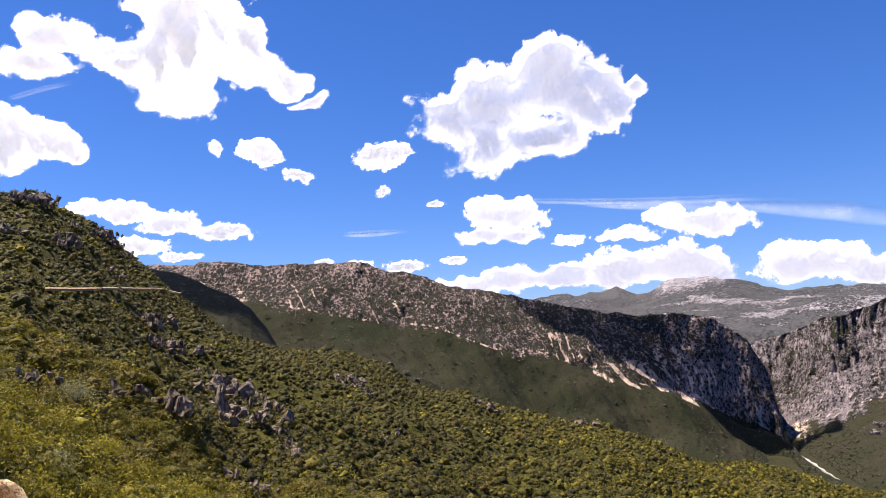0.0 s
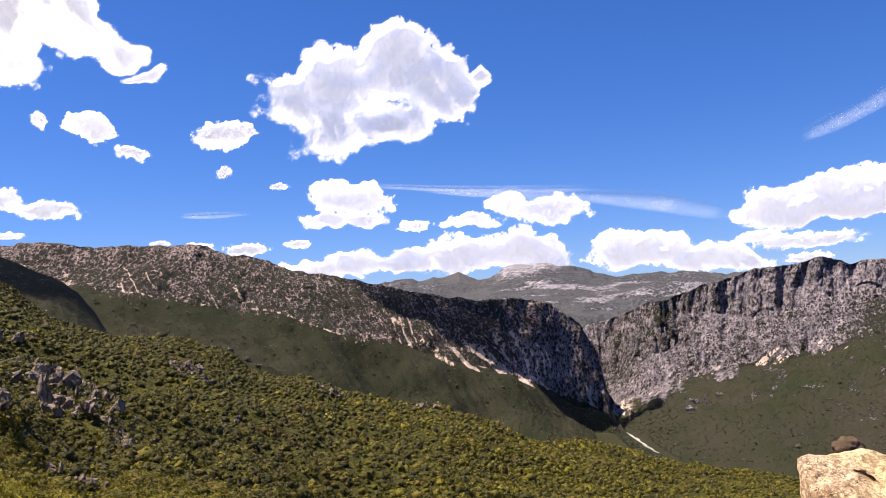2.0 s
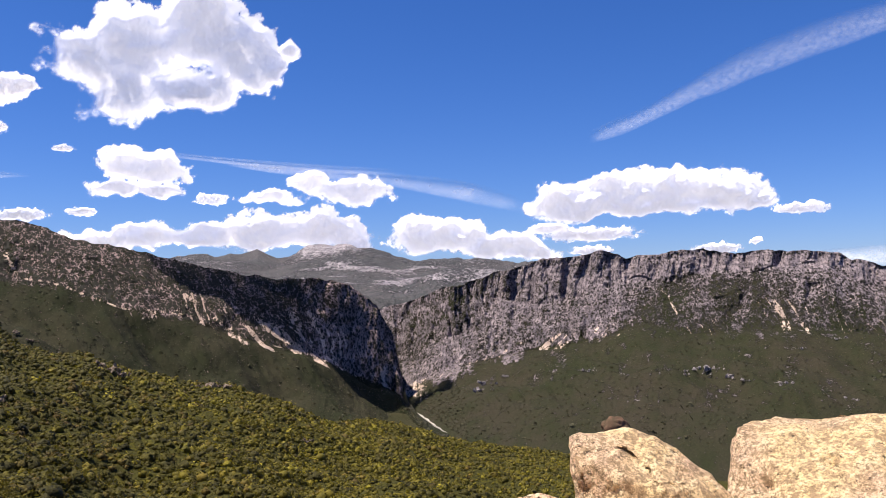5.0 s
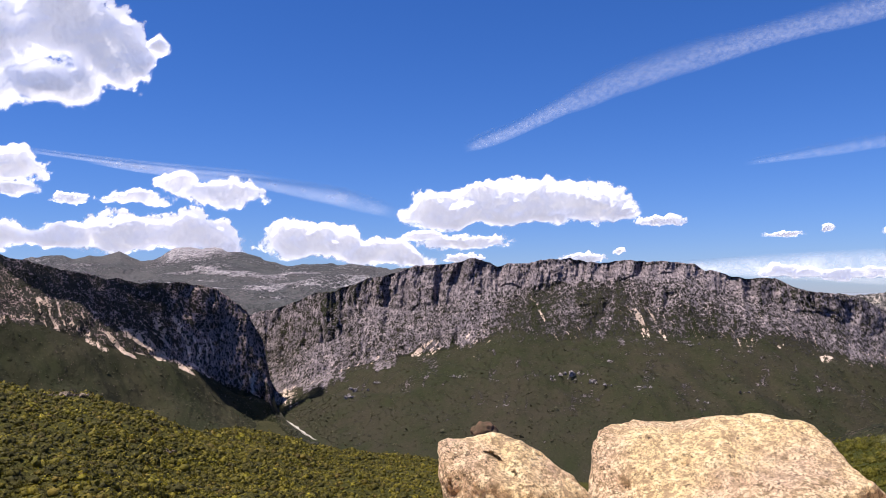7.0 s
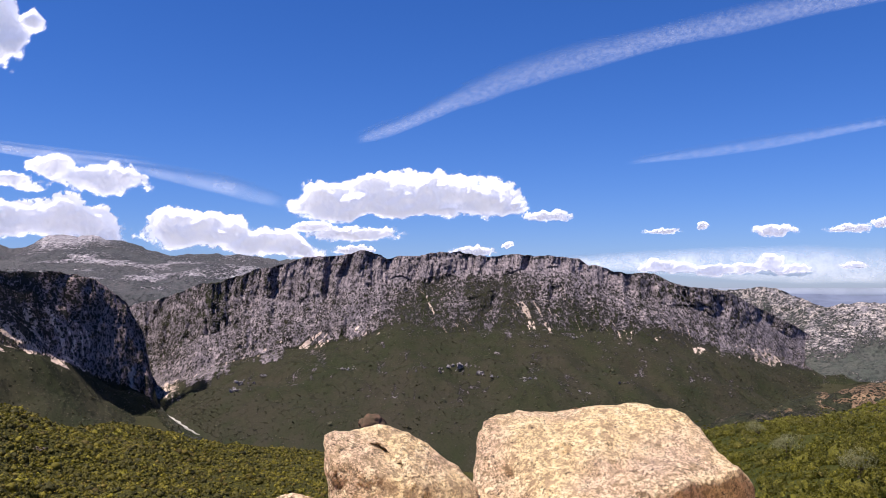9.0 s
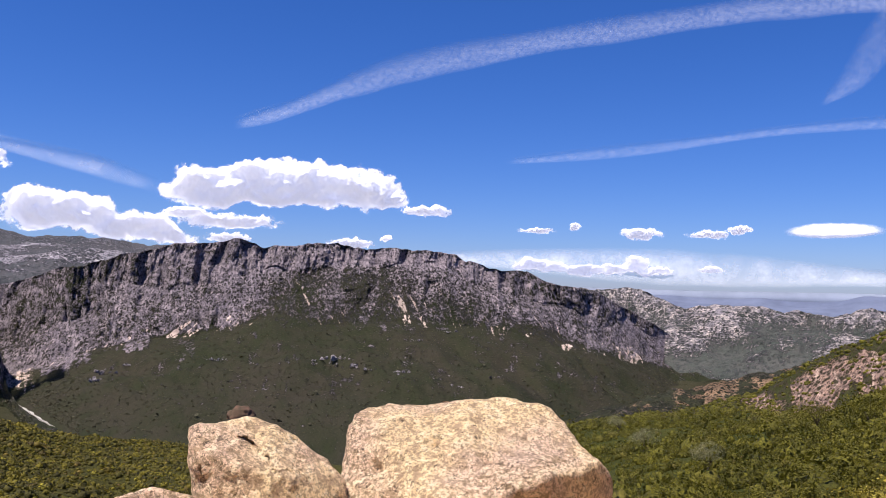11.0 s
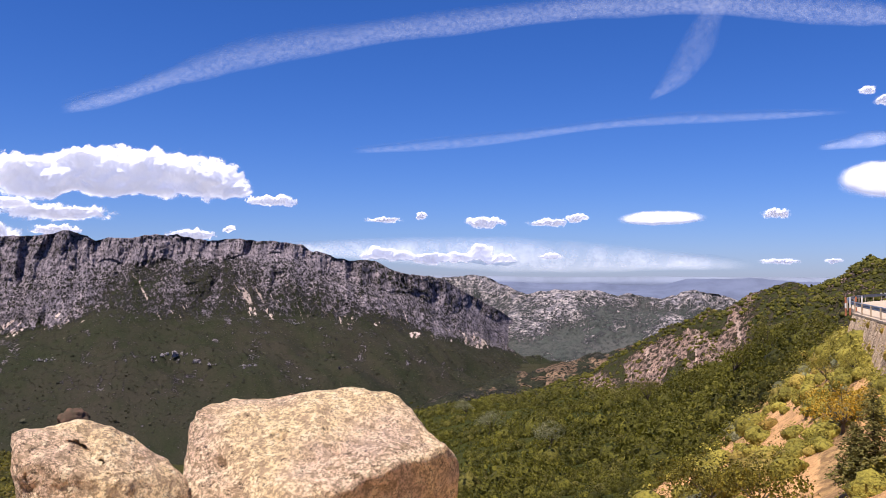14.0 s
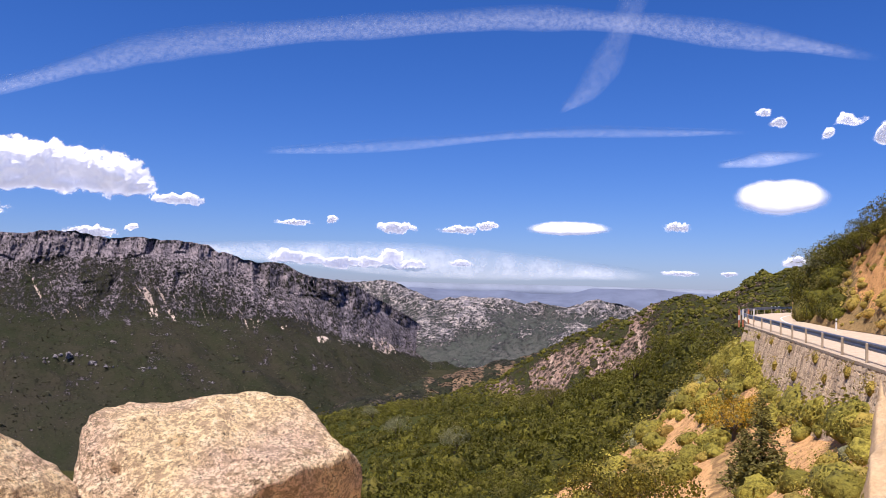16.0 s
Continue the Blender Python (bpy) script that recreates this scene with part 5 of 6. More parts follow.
veil([(52.8, 8.6, 0.3), (58.3, 9.1, 0.6), (64.1, 9.65, 0.6), (69.8, 10.3, 0.55), (75.3, 10.55, 0.5), (81.5, 10.4, 0.45), (85.7, 10.3, 0.28)], 4720, M_FAINT, "long thin white contrail in the sky", "contrail", 2)
veil([(73.1, 11.8, 0.3), (75.1, 13.3, 1.2), (76.5, 15.3, 1.5), (77.5, 17.6, 1.5), (78.6, 20.5, 1.5)], 4740, M_FAINT, "faint side branch of contrail", "contrail", 3)
veil([(-28, 16.2, 0.2), (-26, 17.0, 0.3), (-24, 17.6, 0.25)], 4200, M_TRAIL, "short thin contrail between clouds", "contrail", 4)
veil([(9.5, 9.1, 0.2), (14.7, 8.6, 0.5), (21.2, 8.0, 0.6), (25.8, 7.2, 0.9), (30.4, 5.9, 0.8)], 4720, M_CIRRUS, "faint streak of cirrus cloud", "cirrus cloud", 5)
veil([(5, 9.7, 0.2), (14.1, 8.9, 0.4), (22, 8.5, 0.3)], 4740, M_CIRRUS, "faint streak of cirrus cloud", "cirrus cloud", 6)
veil([(83.5, 8.2, 0.3), (86.2, 8.5, 0.9), (90.1, 8.8, 0.3)], 4700, M_CIRRUS, "faint patch of cirrus cloud", "cirrus cloud", 7)
veil([(46, 2.0, 0.6), (54, 1.9, 1.3), (60, 1.7, 1.6), (66, 1.5, 1.5), (74, 1.2, 1.0), (80, 0.9, 0.4)], 4920, M_LAYER, "hazy white cloud layer along the horizon", "cloud layer", 8)
veil([(-7, 7.9, 0.2), (-5, 7.9, 0.35), (-2, 8.0, 0.2)], 4700, M_CIRRUS, "small streak of cirrus cloud", "cirrus cloud", 9)

# ---------------------------------------------------------------- river, hillside road, crags
def ribbon(name, left, right, material, label, category, thick=0.3):
    """A strip with some thickness between two rows of points."""
    bm = bmesh.new()
    rows = [[bm.verts.new(p) for p in (a, b, (b[0], b[1], b[2] - thick), (a[0], a[1], a[2] - thick))] for a, b in zip(left, right)]
    for p, q in zip(rows, rows[1:]):
        for k in range(4):
            bm.faces.new((p[k], p[(k + 1) % 4], q[(k + 1) % 4], q[k]))
    bm.faces.new(rows[0])
    bm.faces.new(rows[-1][::-1])
    bmesh.ops.recalc_face_normals(bm, faces=bm.faces)
    me = bpy.data.meshes.new(name)
    bm.to_mesh(me)
    bm.free()
    me.materials.append(material)
    return tagged(new(name, me), label, category, kind="structure")


def polar(az, d, z):
    return (d * math.sin(radians(az)), d * math.cos(radians(az)), z)


river = [(20.95, 2080, 3), (21.05, 1980, 4), (21.2, 1900, 0.8), (21.6, 1780, 1.0), (22.05, 1700, 2.6), (22.3, 1660, 1.6), (22.5, 1640, 3.2), (22.62, 1615, 2.2), (22.9, 1590, 3.4), (23.02, 1560, 1.4), (23.35, 1525, 2.6), (23.45, 1505, 1.0), (23.75, 1480, 1.2), (23.95, 1450, 0.5), (24.3, 1425, 0.6)]
ribbon("river_bed", [polar(a - math.degrees(w / d), d + 0.6 * w, -231) for a, d, w in river], [polar(a + math.degrees(w / d), d - 0.6 * w, -231) for a, d, w in river], M_RIVER, "pale stony river bed at the gorge mouth", "river bed", 3)

road = [on_sheet(HILL, a, 4.35) for a in np.arange(-26, -17.9, 0.15)]
road = [Vector((v.x * 0.985, v.y * 0.985, v.z + 1.2)) for v in road]
soft_z = np.convolve(np.pad([v.z for v in road], 6, mode="edge"), np.ones(13) / 13, "valid")
soft_d = np.convolve(np.pad([v.length / way(0, 4.35).length for v in road], 6, mode="edge"), np.ones(13) / 13, "valid")
road = [Vector((v.x / v.length * d_, v.y / v.length * d_, z_)) for v, z_, d_ in zip(road, soft_z, soft_d)]
ribbon("hillside_road", road, [Vector((v.x * 0.991, v.y * 0.991, v.z - 0.5)) for v in road], M_DUST, "pale mountain road cut across the hillside", "road", 0.5)

CRAG_BASE, CRAG_FACES = ico(2)


def crag(foot, size, tall, seed, label="grey limestone crag standing out of the scrub", lean=0.0, stone=None):
    """A jagged outcrop of split upright rocks."""
    rng = np.random.default_rng(seed)
    top = new("crag")
    top.location = foot
    tagged(top, label, "crag", "crags on the slopes")
    for k in range(14):
        b = CRAG_BASE.copy()
        for _ in range(12):
            n = rng.normal(size=3) * (1, 1, 0.5)
            n /= np.linalg.norm(n)
            over = b @ n - (0.25 + 0.4 * rng.random())
            b = b - np.where(over > 0, over, 0)[:, None] * n
        b = b * (1 + 0.42 * fbm(b[:, 0] * 3.5 + k, b[:, 1] * 4, b[:, 2] * 2, 3, seed)[:, None])
        b[:, :2] *= (1.1 - 0.16 * np.clip(b[:, 2:], -1, 1))
        s = size * (0.14 + 0.3 * rng.random() ** 2) * np.array((0.85, 0.85, 0.5 + 0.6 * tall * rng.random() if k else 0.95 * tall))
        o = np.array((rng.normal(0, 0.6), rng.normal(0, 0.5), 0.0)) * size * (k > 0)
        o[2] = 0.3 * s[2] - lean * o[0]
        ob = new("rock", mesh_from("rock", b * s + o, CRAG_FACES, stone or M_CRAG, False))
        attribute(ob.data, "rock", np.ones(len(b)))
        ob.parent = top
    return top


n = 400
# rows of crags: from and to (azimuth, elevation), how many, size in metres, height
for a0, e0, a1, e1, count, size, tall in ((-27.2, 10.4, -26.0, 10.0, 3, 3.4, 1.2), (-28.4, 9.4, -27.8, 7.8, 2, 3.0, 0.9), (-24.6, 8.8, -22.6, 8.3, 2, 2.4, 1.0), (-22.7, 8.4, -21.0, 6.6, 3, 3.0, 1.2), (-25.3, 8.0, -25.0, 7.2, 2, 3.4, 0.9), (-22.4, 6.2, -21.8, 5.2, 2, 2.4, 0.9),
                                          (-20.4, 3.0, -19.6, 2.0, 3, 3.0, 1.2), (-19.9, 1.6, -18.9, 0.4, 4, 2.6, 1.3), (-18.0, 1.2, -17.0, 0.2, 2, 2.2, 0.9), (-16.1, -1.0, -15.2, -2.6, 4, 3.0, 1.1), (-15.2, -2.9, -13.8, -4.3, 4, 2.2, 1.1), (-13.5, -2.4, -12.2, -3.7, 3, 1.9, 1.0),
                                          (-11.8, -4.8, -10.7, -7.0, 4, 1.4, 1.0), (-15.4, -7.6, -13.2, -9.2, 4, 1.3, 0.9), (-8.1, -1.4, -5.4, -3.0, 6, 2.2, 0.8), (-19.2, -3.1, -19.0, -3.4, 1, 1.3, 1.3), (-4.9, -5.5, -4.7, -6.0, 2, 1.5, 1.1), (1.1, -3.6, 2.8, -4.5, 3, 2.0, 0.9),
                                          (7.0, -5.3, 9.8, -5.5, 3, 1.8, 0.8), (4.6, -8.3, 4.8, -8.5, 1, 1.1, 1.0), (-27.6, -0.6, -27.2, -1.4, 2, 1.2, 1.2), (-21.8, -1.9, -21.2, -2.4, 2, 1.4, 1.0), (-8.3, -7.5, -8.0, -8.0, 1, 1.0, 1.0), (14.2, -9.2, 14.6, -9.3, 1, 1.1, 0.8)):
    for k in range(count):
        f = (k + 0.5) / count
        crag(on_sheet(HILL, a0 + (a1 - a0) * f, e0 + (e1 - e0) * f - 0.2), size * (2.2 + 0.7 * math.sin(n * 1.7)), tall * (1 + 0.3 * math.sin(n * 2.3)), n)
        n += 1
for k, (az, el, size) in enumerate(((-5.6, -0.9, 9), (-4.2, -1.0, 10), (-3.0, -1.7, 10), (-2.0, -2.4, 8), (-1.3, -3.0, 6))):
    crag(on_sheet(LEFT, az, el), size * 1.3, 0.7, 560 + k, label="pale crag on the slope across the stream", lean=0.3)

# outcrops low on the cliff mountain
for k, (az, el, size) in enumerate(((27.2, -6.0, 16), (26.8, -6.5, 13), (28.4, -5.6, 9), (33.3, -5.4, 8), (34.1, -5.2, 10), (36.2, -5.5, 9), (37.1, -7.2, 7), (38.3, -5.5, 10), (39.9, -5.3, 8), (40.8, -5.6, 14), (41.8, -5.5, 16),
                                    (42.9, -5.6, 12), (44.0, -5.8, 9), (46.2, -6.0, 13), (50.0, -6.9, 10), (52.6, -6.1, 8), (47.0, -3.9, 8), (49.4, -3.2, 9))):
    crag(on_sheet(RIGHT, az, el), size * 1.6, 0.3, 600 + k, label="small pale rock outcrop on the green slope", stone=M_OUTCROP).location.z -= 1.5

def mound(foot, wide, tall, seed, label):
    """A low bare knoll, broken by gullies."""
    base, tri = ico(4)
    q = base * (1 + 0.2 * fbm(base[:, 0] * 2.2, base[:, 1] * 2.2, base[:, 2] * 2.2, 5, seed)[:, None]) * (wide, wide * 0.8, tall)
    ob = tagged(new("knoll", mesh_from("knoll", q, tri, M_KNOLL)), label, "knoll")
    ob.location = foot
    return ob


mound(on_sheet(RIGHT, 35.5, -9.2), 22, 15, 64, "reddish rock knoll low on the green slope")

# ---------------------------------------------------------------- the lookout
th, rr = np.radians(np.arange(0, 360, 3.0)), np.array([0.0, 1.0, 2.0, 3.0, 3.8, 4.3, 4.7, 5.2, 7.0, 10.0, 14.0])
X, Y = np.outer(np.sin(th), rr), np.outer(np.cos(th), rr)
back = (smooth(98, 112, np.degrees(th)) * (1 - smooth(288, 304, np.degrees(th))))[:, None]
Z = np.array([-1.75, -1.75, -1.74, -1.72, -1.75, -2.3, -4.5, -7.0, -9.5, -12.0, -16.0])[None, :] * (1 - back) + back * np.linspace(-1.75, -2.3, 11)[None, :] + 0.07 * fbm(X, Y, 0 * X, 4, 3)
tagged(new("lookout", mesh_from("lookout", np.stack([X, Y, Z], -1).reshape(-1, 3), grid_faces(len(th), len(rr), True), M_EARTH)), "trodden earth lookout above the valley", "ground", kind="structure")


def boulder(points, az, far, label, seed, dents=(), rough=0.02, grooves=()):
    """A boulder from its corner points: x to the right of az, y away from the lookout, z up; worn round, pitted and cracked.
    grooves: clefts in its front, (x, z) to (x, z), half width, depth."""
    bm = bmesh.new()
    for x, y, z in points:
        k = (far + y) / far
        bm.verts.new((x * k, y, z * k))
    bmesh.ops.convex_hull(bm, input=bm.verts)
    bmesh.ops.delete(bm, geom=[v for v in bm.verts if not v.link_faces], context="VERTS")
    bmesh.ops.triangulate(bm, faces=bm.faces)
    for _ in range(5):
        long = [e for e in bm.edges if e.calc_length() > 0.05]
        if long:
            bmesh.ops.subdivide_edges(bm, edges=long, cuts=1, use_grid_fill=True)
            bmesh.ops.triangulate(bm, faces=bm.faces)
    bmesh.ops.smooth_vert(bm, verts=bm.verts, factor=0.5, use_axis_x=True, use_axis_y=True, use_axis_z=True)
    long = [e for e in bm.edges if e.calc_length() > 0.022]
    bmesh.ops.subdivide_edges(bm, edges=long, cuts=1, use_grid_fill=True)
    bmesh.ops.triangulate(bm, faces=bm.faces)
    def cleft(c):
        k = (far + c[:, 1]) / far
        x, z, sink, near = c[:, 0] / k, c[:, 2] / k, np.zeros(len(c)), np.full(len(c), 9.0)
        for x0, z0, x1, z1, half, deep in grooves:
            f = np.clip(((x - x0) * (x1 - x0) + (z - z0) * (z1 - z0)) / ((x1 - x0) ** 2 + (z1 - z0) ** 2), 0, 1)
            wx, wz = x + 0.016 * fbm(x * 26, z * 26, 0 * x, 3, seed), z + 0.016 * fbm(x * 26, z * 26, 0 * x + 4, 3, seed)
            off = np.hypot(wx - x0 - f * (x1 - x0), wz - z0 - f * (z1 - z0))
            sink = np.maximum(sink, deep * (1 - smooth(0.1, 1.0, off / (half * (0.5 + 2.4 * f * (1 - f))))))
            near = np.minimum(near, off - half)
        return sink, near
    for least in (0.016, 0.009) if grooves else ():
        bm.verts.ensure_lookup_table()
        close = cleft(np.array([v.co[:] for v in bm.verts]))[1] < 0.03
        bm.verts.index_update()
        fine = [e for e in bm.edges if close[e.verts[0].index] and close[e.verts[1].index] and e.calc_length() > least]
        bmesh.ops.subdivide_edges(bm, edges=fine, cuts=1, use_grid_fill=True)
        bmesh.ops.triangulate(bm, faces=bm.faces)
    bm.normal_update()
    co, no = np.array([v.co[:] for v in bm.verts]), np.array([v.normal[:] for v in bm.verts])
    q = co * 4 + seed
    h = rough * fbm(q[:, 0], q[:, 1], q[:, 2], 3, seed) + 0.45 * rough * fbm(q[:, 0] * 5, q[:, 1] * 5, q[:, 2] * 5, 3, seed + 4)
    crack = np.abs(fbm(q[:, 0] * 0.9 + 3, q[:, 1] * 0.9, q[:, 2] * 1.5, 3, seed + 9))
    short = smooth(0.1, 0.35, fbm(q[:, 0] * 1.3, q[:, 1] * 1.3 + 5, q[:, 2] * 1.3, 2, seed + 3))
    h = h - 0.014 * np.exp(-(crack / 0.025) ** 2) * short
    co = co + no * h[:, None]
    for v, c in zip(bm.verts, co):
        v.co = c
    for v in bm.verts:
        mean = sum((e.other_vert(v).co for e in v.link_edges), Vector()) / len(v.link_edges)
        if (v.co - mean).length > 0.02:
            v.co = mean
    co, h = np.array([v.co[:] for v in bm.verts]), np.zeros(len(no))
    for px, py, pz, rad, deep in dents:
        off = np.sqrt((((co - np.array((px, py, pz))) / np.array((rad * 1.5, rad * 2.5, rad))) ** 2).sum(1))
        h = np.minimum(h, -deep * (1 - smooth(0.5, 1.15, off)))
    co = co + no * h[:, None]
    co[:, 1] += cleft(co)[0] * (no[:, 1] < 0.4)
    for v, c in zip(bm.verts, co):
        v.co = c
    me = bpy.data.meshes.new("boulder")
    bm.to_mesh(me)
    bm.free()
    me.polygons.foreach_set("use_smooth", np.full(len(me.polygons), True))
    me.materials.append(M_ROCK)
    ob = tagged(new("boulder", me), label, "boulder", "boulders on the lookout's edge")
    ob.matrix_world = Matrix.Translation(Vector(polar(az, far, 0))) @ Matrix.Rotation(radians(-az), 4, "Z")
    return ob


boulder([(-0.44, 0.1, -0.47), (-0.40, 0.2, -0.445), (-0.34, 0.3, -0.43), (-0.157, 0.32, -0.42), (0.157, 0.32, -0.392), (0.257, 0.28, -0.418), (0.37, 0.2, -0.53), (-0.455, -0.1, -0.72), (-0.53, -0.2, -1.0), (-0.1, -0.28, -0.79), (0.05, -0.26, -0.765), (0.24, -0.18, -0.69),
         (0.45, 0.0, -0.605), (0.49, 0.06, -0.65), (0.44, 0.2, -0.8), (0.3, 0.2, -1.1), (-0.45, 0.5, -1.78), (0.36, 0.5, -1.78), (0.3, 0.35, -1.78), (-0.48, 0.0, -1.78), (-0.1, 0.05, -1.2)], 51.3, 3.0,
        "large pale yellowish granite boulder with a slanting front", 1, ((0.056, -0.073, -0.594, 0.016, 0.05), (-0.147, 0.004, -0.555, 0.016, 0.05), (-0.338, -0.075, -0.633, 0.015, 0.05), (-0.06, -0.1, -0.62, 0.02, 0.012)), rough=0.016)
boulder([(-0.222, 0.0, -0.482), (-0.2, 0.1, -0.476), (-0.066, 0.14, -0.48), (0.0, 0.12, -0.47), (0.075, 0.12, -0.472), (0.12, 0.1, -0.5), (0.23, 0.05, -0.60), (0.31, 0.0, -0.665), (-0.198, -0.1, -0.56), (-0.05, -0.16, -0.62), (0.1, -0.18, -0.66), (-0.125, -0.15, -0.9), (0.36, -0.1, -0.95), (-0.12, 0.0, -1.78), (0.34, 0.0, -1.78),
         (0.3, 0.4, -1.78), (-0.13, 0.4, -1.78), (0.1, -0.24, -1.1)], 36.6, 2.9, "smaller pale granite boulder with a dark hollow", 2, ((0.12, -0.06, -0.62, 0.022, 0.03), (-0.12, -0.05, -0.56, 0.018, 0.015)), 0.016,
        ((-0.062, -0.51, 0.004, -0.572, 0.02, 0.075), (-0.04, -0.53, 0.03, -0.6, 0.045, 0.016), (0.004, -0.575, -0.004, -0.62, 0.006, 0.012), (0.045, -0.6, 0.075, -0.67, 0.01, 0.03), (0.075, -0.665, 0.14, -0.645, 0.02, 0.012), (-0.205, -0.56, -0.17, -0.67, 0.007, 0.016), (0.1, -0.515, 0.125, -0.525, 0.01, 0.03)))
boulder([(-0.12, 0, -0.66), (0.0, 0.02, -0.645), (0.12, 0, -0.67), (0.16, 0, -0.9), (-0.2, 0, -0.9), (-0.2, 0.2, -1.78), (0.2, 0.2, -1.78), (-0.2, -0.2, -1.78), (0.2, -0.2, -1.78)], 30.2, 2.75, "low pale boulder beside the others", 3)
boulder([(-0.3, 0, -0.2), (-0.15, 0.05, -0.24), (0.05, 0.0, -0.32), (0.12, -0.05, -0.5), (-0.4, 0, -0.3), (0.15, 0.2, -1.78), (0.15, -0.2, -1.78), (-0.5, 0.2, -1.78), (-0.5, -0.2, -1.78)], -28.0, 2.6, "pale boulder at the edge of the lookout", 4)

# ---------------------------------------------------------------- the road, its wall and rail
OUTER = [(-20, -16), (0, -9.5), (15, -5.6), (33, -2.1), (41, -0.5), (53, 1.9), (62, 3.7), (71, 5.6), (82, 7.2), (94, 8.0), (105.7, 7.6), (118, 5.6), (130, 1.5), (140, -6), (146, -16)]


def along(points, step):
    """The points of a line at even steps, with the direction of travel."""
    a = np.array(points, float)
    s = np.concatenate([[0], np.cumsum(np.hypot(*np.diff(a, axis=0).T))])
    k = np.arange(0, s[-1], step)
    x, y = np.interp(k, s, a[:, 0]), np.interp(k, s, a[:, 1])
    ker = np.ones(9) / 9
    x, y = (np.convolve(np.pad(q, 4, mode="reflect", reflect_type="odd"), ker, "valid") for q in (x, y))
    dx, dy = np.gradient(x), np.gradient(y)
    n = np.hypot(dx, dy)
    return np.stack([x, y], 1), np.stack([dx / n, dy / n], 1)


ROAD_Z = -2.62
line, head = along(OUTER, 1.0)
side = np.stack([head[:, 1], -head[:, 0]], 1)
ribbon("road", [(*p, ROAD_Z) for p in line + side * 0.5], [(*p, ROAD_Z) for p in line + side * 7.4], M_ROAD, "pale sunlit mountain road bending round the hillside", "road", 0.4)
ribbon("road_marking", [(*p, ROAD_Z + 0.006) for p in (line + side * 3.85)[60:]], [(*p, ROAD_Z + 0.006) for p in (line + side * 3.99)[60:]], M_POST, "faded white centre line of the road", "road marking", 0.004)
ribbon("kerb", [(*p, ROAD_Z + 0.06) for p in (line + side * 7.4)[40:150]], [(*p, ROAD_Z + 0.06) for p in (line + side * 7.75)[40:150]], M_KERB, "low pale kerb along the bank", "kerb", 0.5)

WALL = [i for i in range(len(line)) if 29 < line[i, 0] < 72]
wall = new("retaining_wall")
tagged(wall, "battered stone retaining wall that carries the road", "wall", kind="structure")
WALL_FOOT = [(29, 2.4), (35, 2.9), (41, 3.6), (48, 3.5), (56, 3.0), (64, 2.6), (72, 2.4)]


def slab(name, left, right, top, bottom, material, parent, label=""):
    bm = bmesh.new()
    rows = [[bm.verts.new(q) for q in ((*a, top), (*b, top), (*b, bottom), (*a, bottom))] for a, b in zip(left, right)]
    for p, q in zip(rows, rows[1:]):
        for k in range(4):
            bm.faces.new((p[k], p[(k + 1) % 4], q[(k + 1) % 4], q[k]))
    bm.faces.new(rows[0])
    bm.faces.new(rows[-1][::-1])
    bmesh.ops.recalc_face_normals(bm, faces=bm.faces)
    return part(name, bm, material, parent, label)


L, S, H2 = line[WALL], side[WALL], head[WALL]
slab("coping", L - S * 0.16, L + S * 0.5, ROAD_Z + 0.02, ROAD_Z - 0.1, M_KERB, wall, "pale concrete coping")
bm = bmesh.new()
rows = []
for p, s_ in zip(L, S):
    deep = float(np.interp(p[0], *zip(*WALL_FOOT))) + 0.6
    rows.append([bm.verts.new(q) for q in ((*(p - s_ * 0.118), ROAD_Z - 0.104), (*(p - s_ * (0.09 + 0.28 * deep)), ROAD_Z - deep), (*(p + s_ * 0.4), ROAD_Z - deep), (*(p + s_ * 0.4), ROAD_Z - 0.104))])
for p, q in zip(rows, rows[1:]):
    for k in range(4):
        bm.faces.new((p[k], p[(k + 1) % 4], q[(k + 1) % 4], q[k]))
bm.faces.new(rows[0])
bm.faces.new(rows[-1][::-1])
bmesh.ops.recalc_face_normals(bm, faces=bm.faces)
part("core", bm, M_WALL, wall, "mortar between the stones")

rail = new("guard_rail")
tagged(rail, "galvanised steel guard rail on concrete posts", "guard rail")
bm = bmesh.new()
prof = [(0, 0.80), (-0.05, 0.76), (-0.05, 0.70), (0.0, 0.66), (0.0, 0.62), (-0.05, 0.58), (-0.05, 0.52), (0, 0.48)]
rows = [[bm.verts.new((*(p + s_ * (0.2 + o)), ROAD_Z + h)) for o, h in prof] + [bm.verts.new((*(p + s_ * (0.215 + o)), ROAD_Z + h)) for o, h in prof[::-1]] for p, s_ in zip(line[25:], side[25:])]
for p, q in zip(rows, rows[1:]):
    for k in range(16):
        bm.faces.new((p[k], p[(k + 1) % 16], q[(k + 1) % 16], q[k]))
bmesh.ops.recalc_face_normals(bm, faces=bm.faces)
part("beam", bm, M_STEEL, rail, "corrugated steel beam")
post = None
for i in range(26, len(line), 4):
    p = line[i] + side[i] * 0.06
    if post is None:
        bm = bmesh.new()
        bmesh.ops.create_cube(bm, size=1, matrix=Matrix.Diagonal((0.1, 0.1, 0.9, 1)))
        bmesh.ops.bevel(bm, geom=bm.edges[:], offset=0.02, segments=1, affect="EDGES")
        post = part("post", bm, M_KERB, rail, "square concrete post")
        ob = post
    else:
        ob = new("post", post.data)
        ob.parent = rail
    ob.location = (*p, ROAD_Z + 0.33)
    ob.rotation_euler = (0, 0, math.atan2(head[i, 1], head[i, 0]))

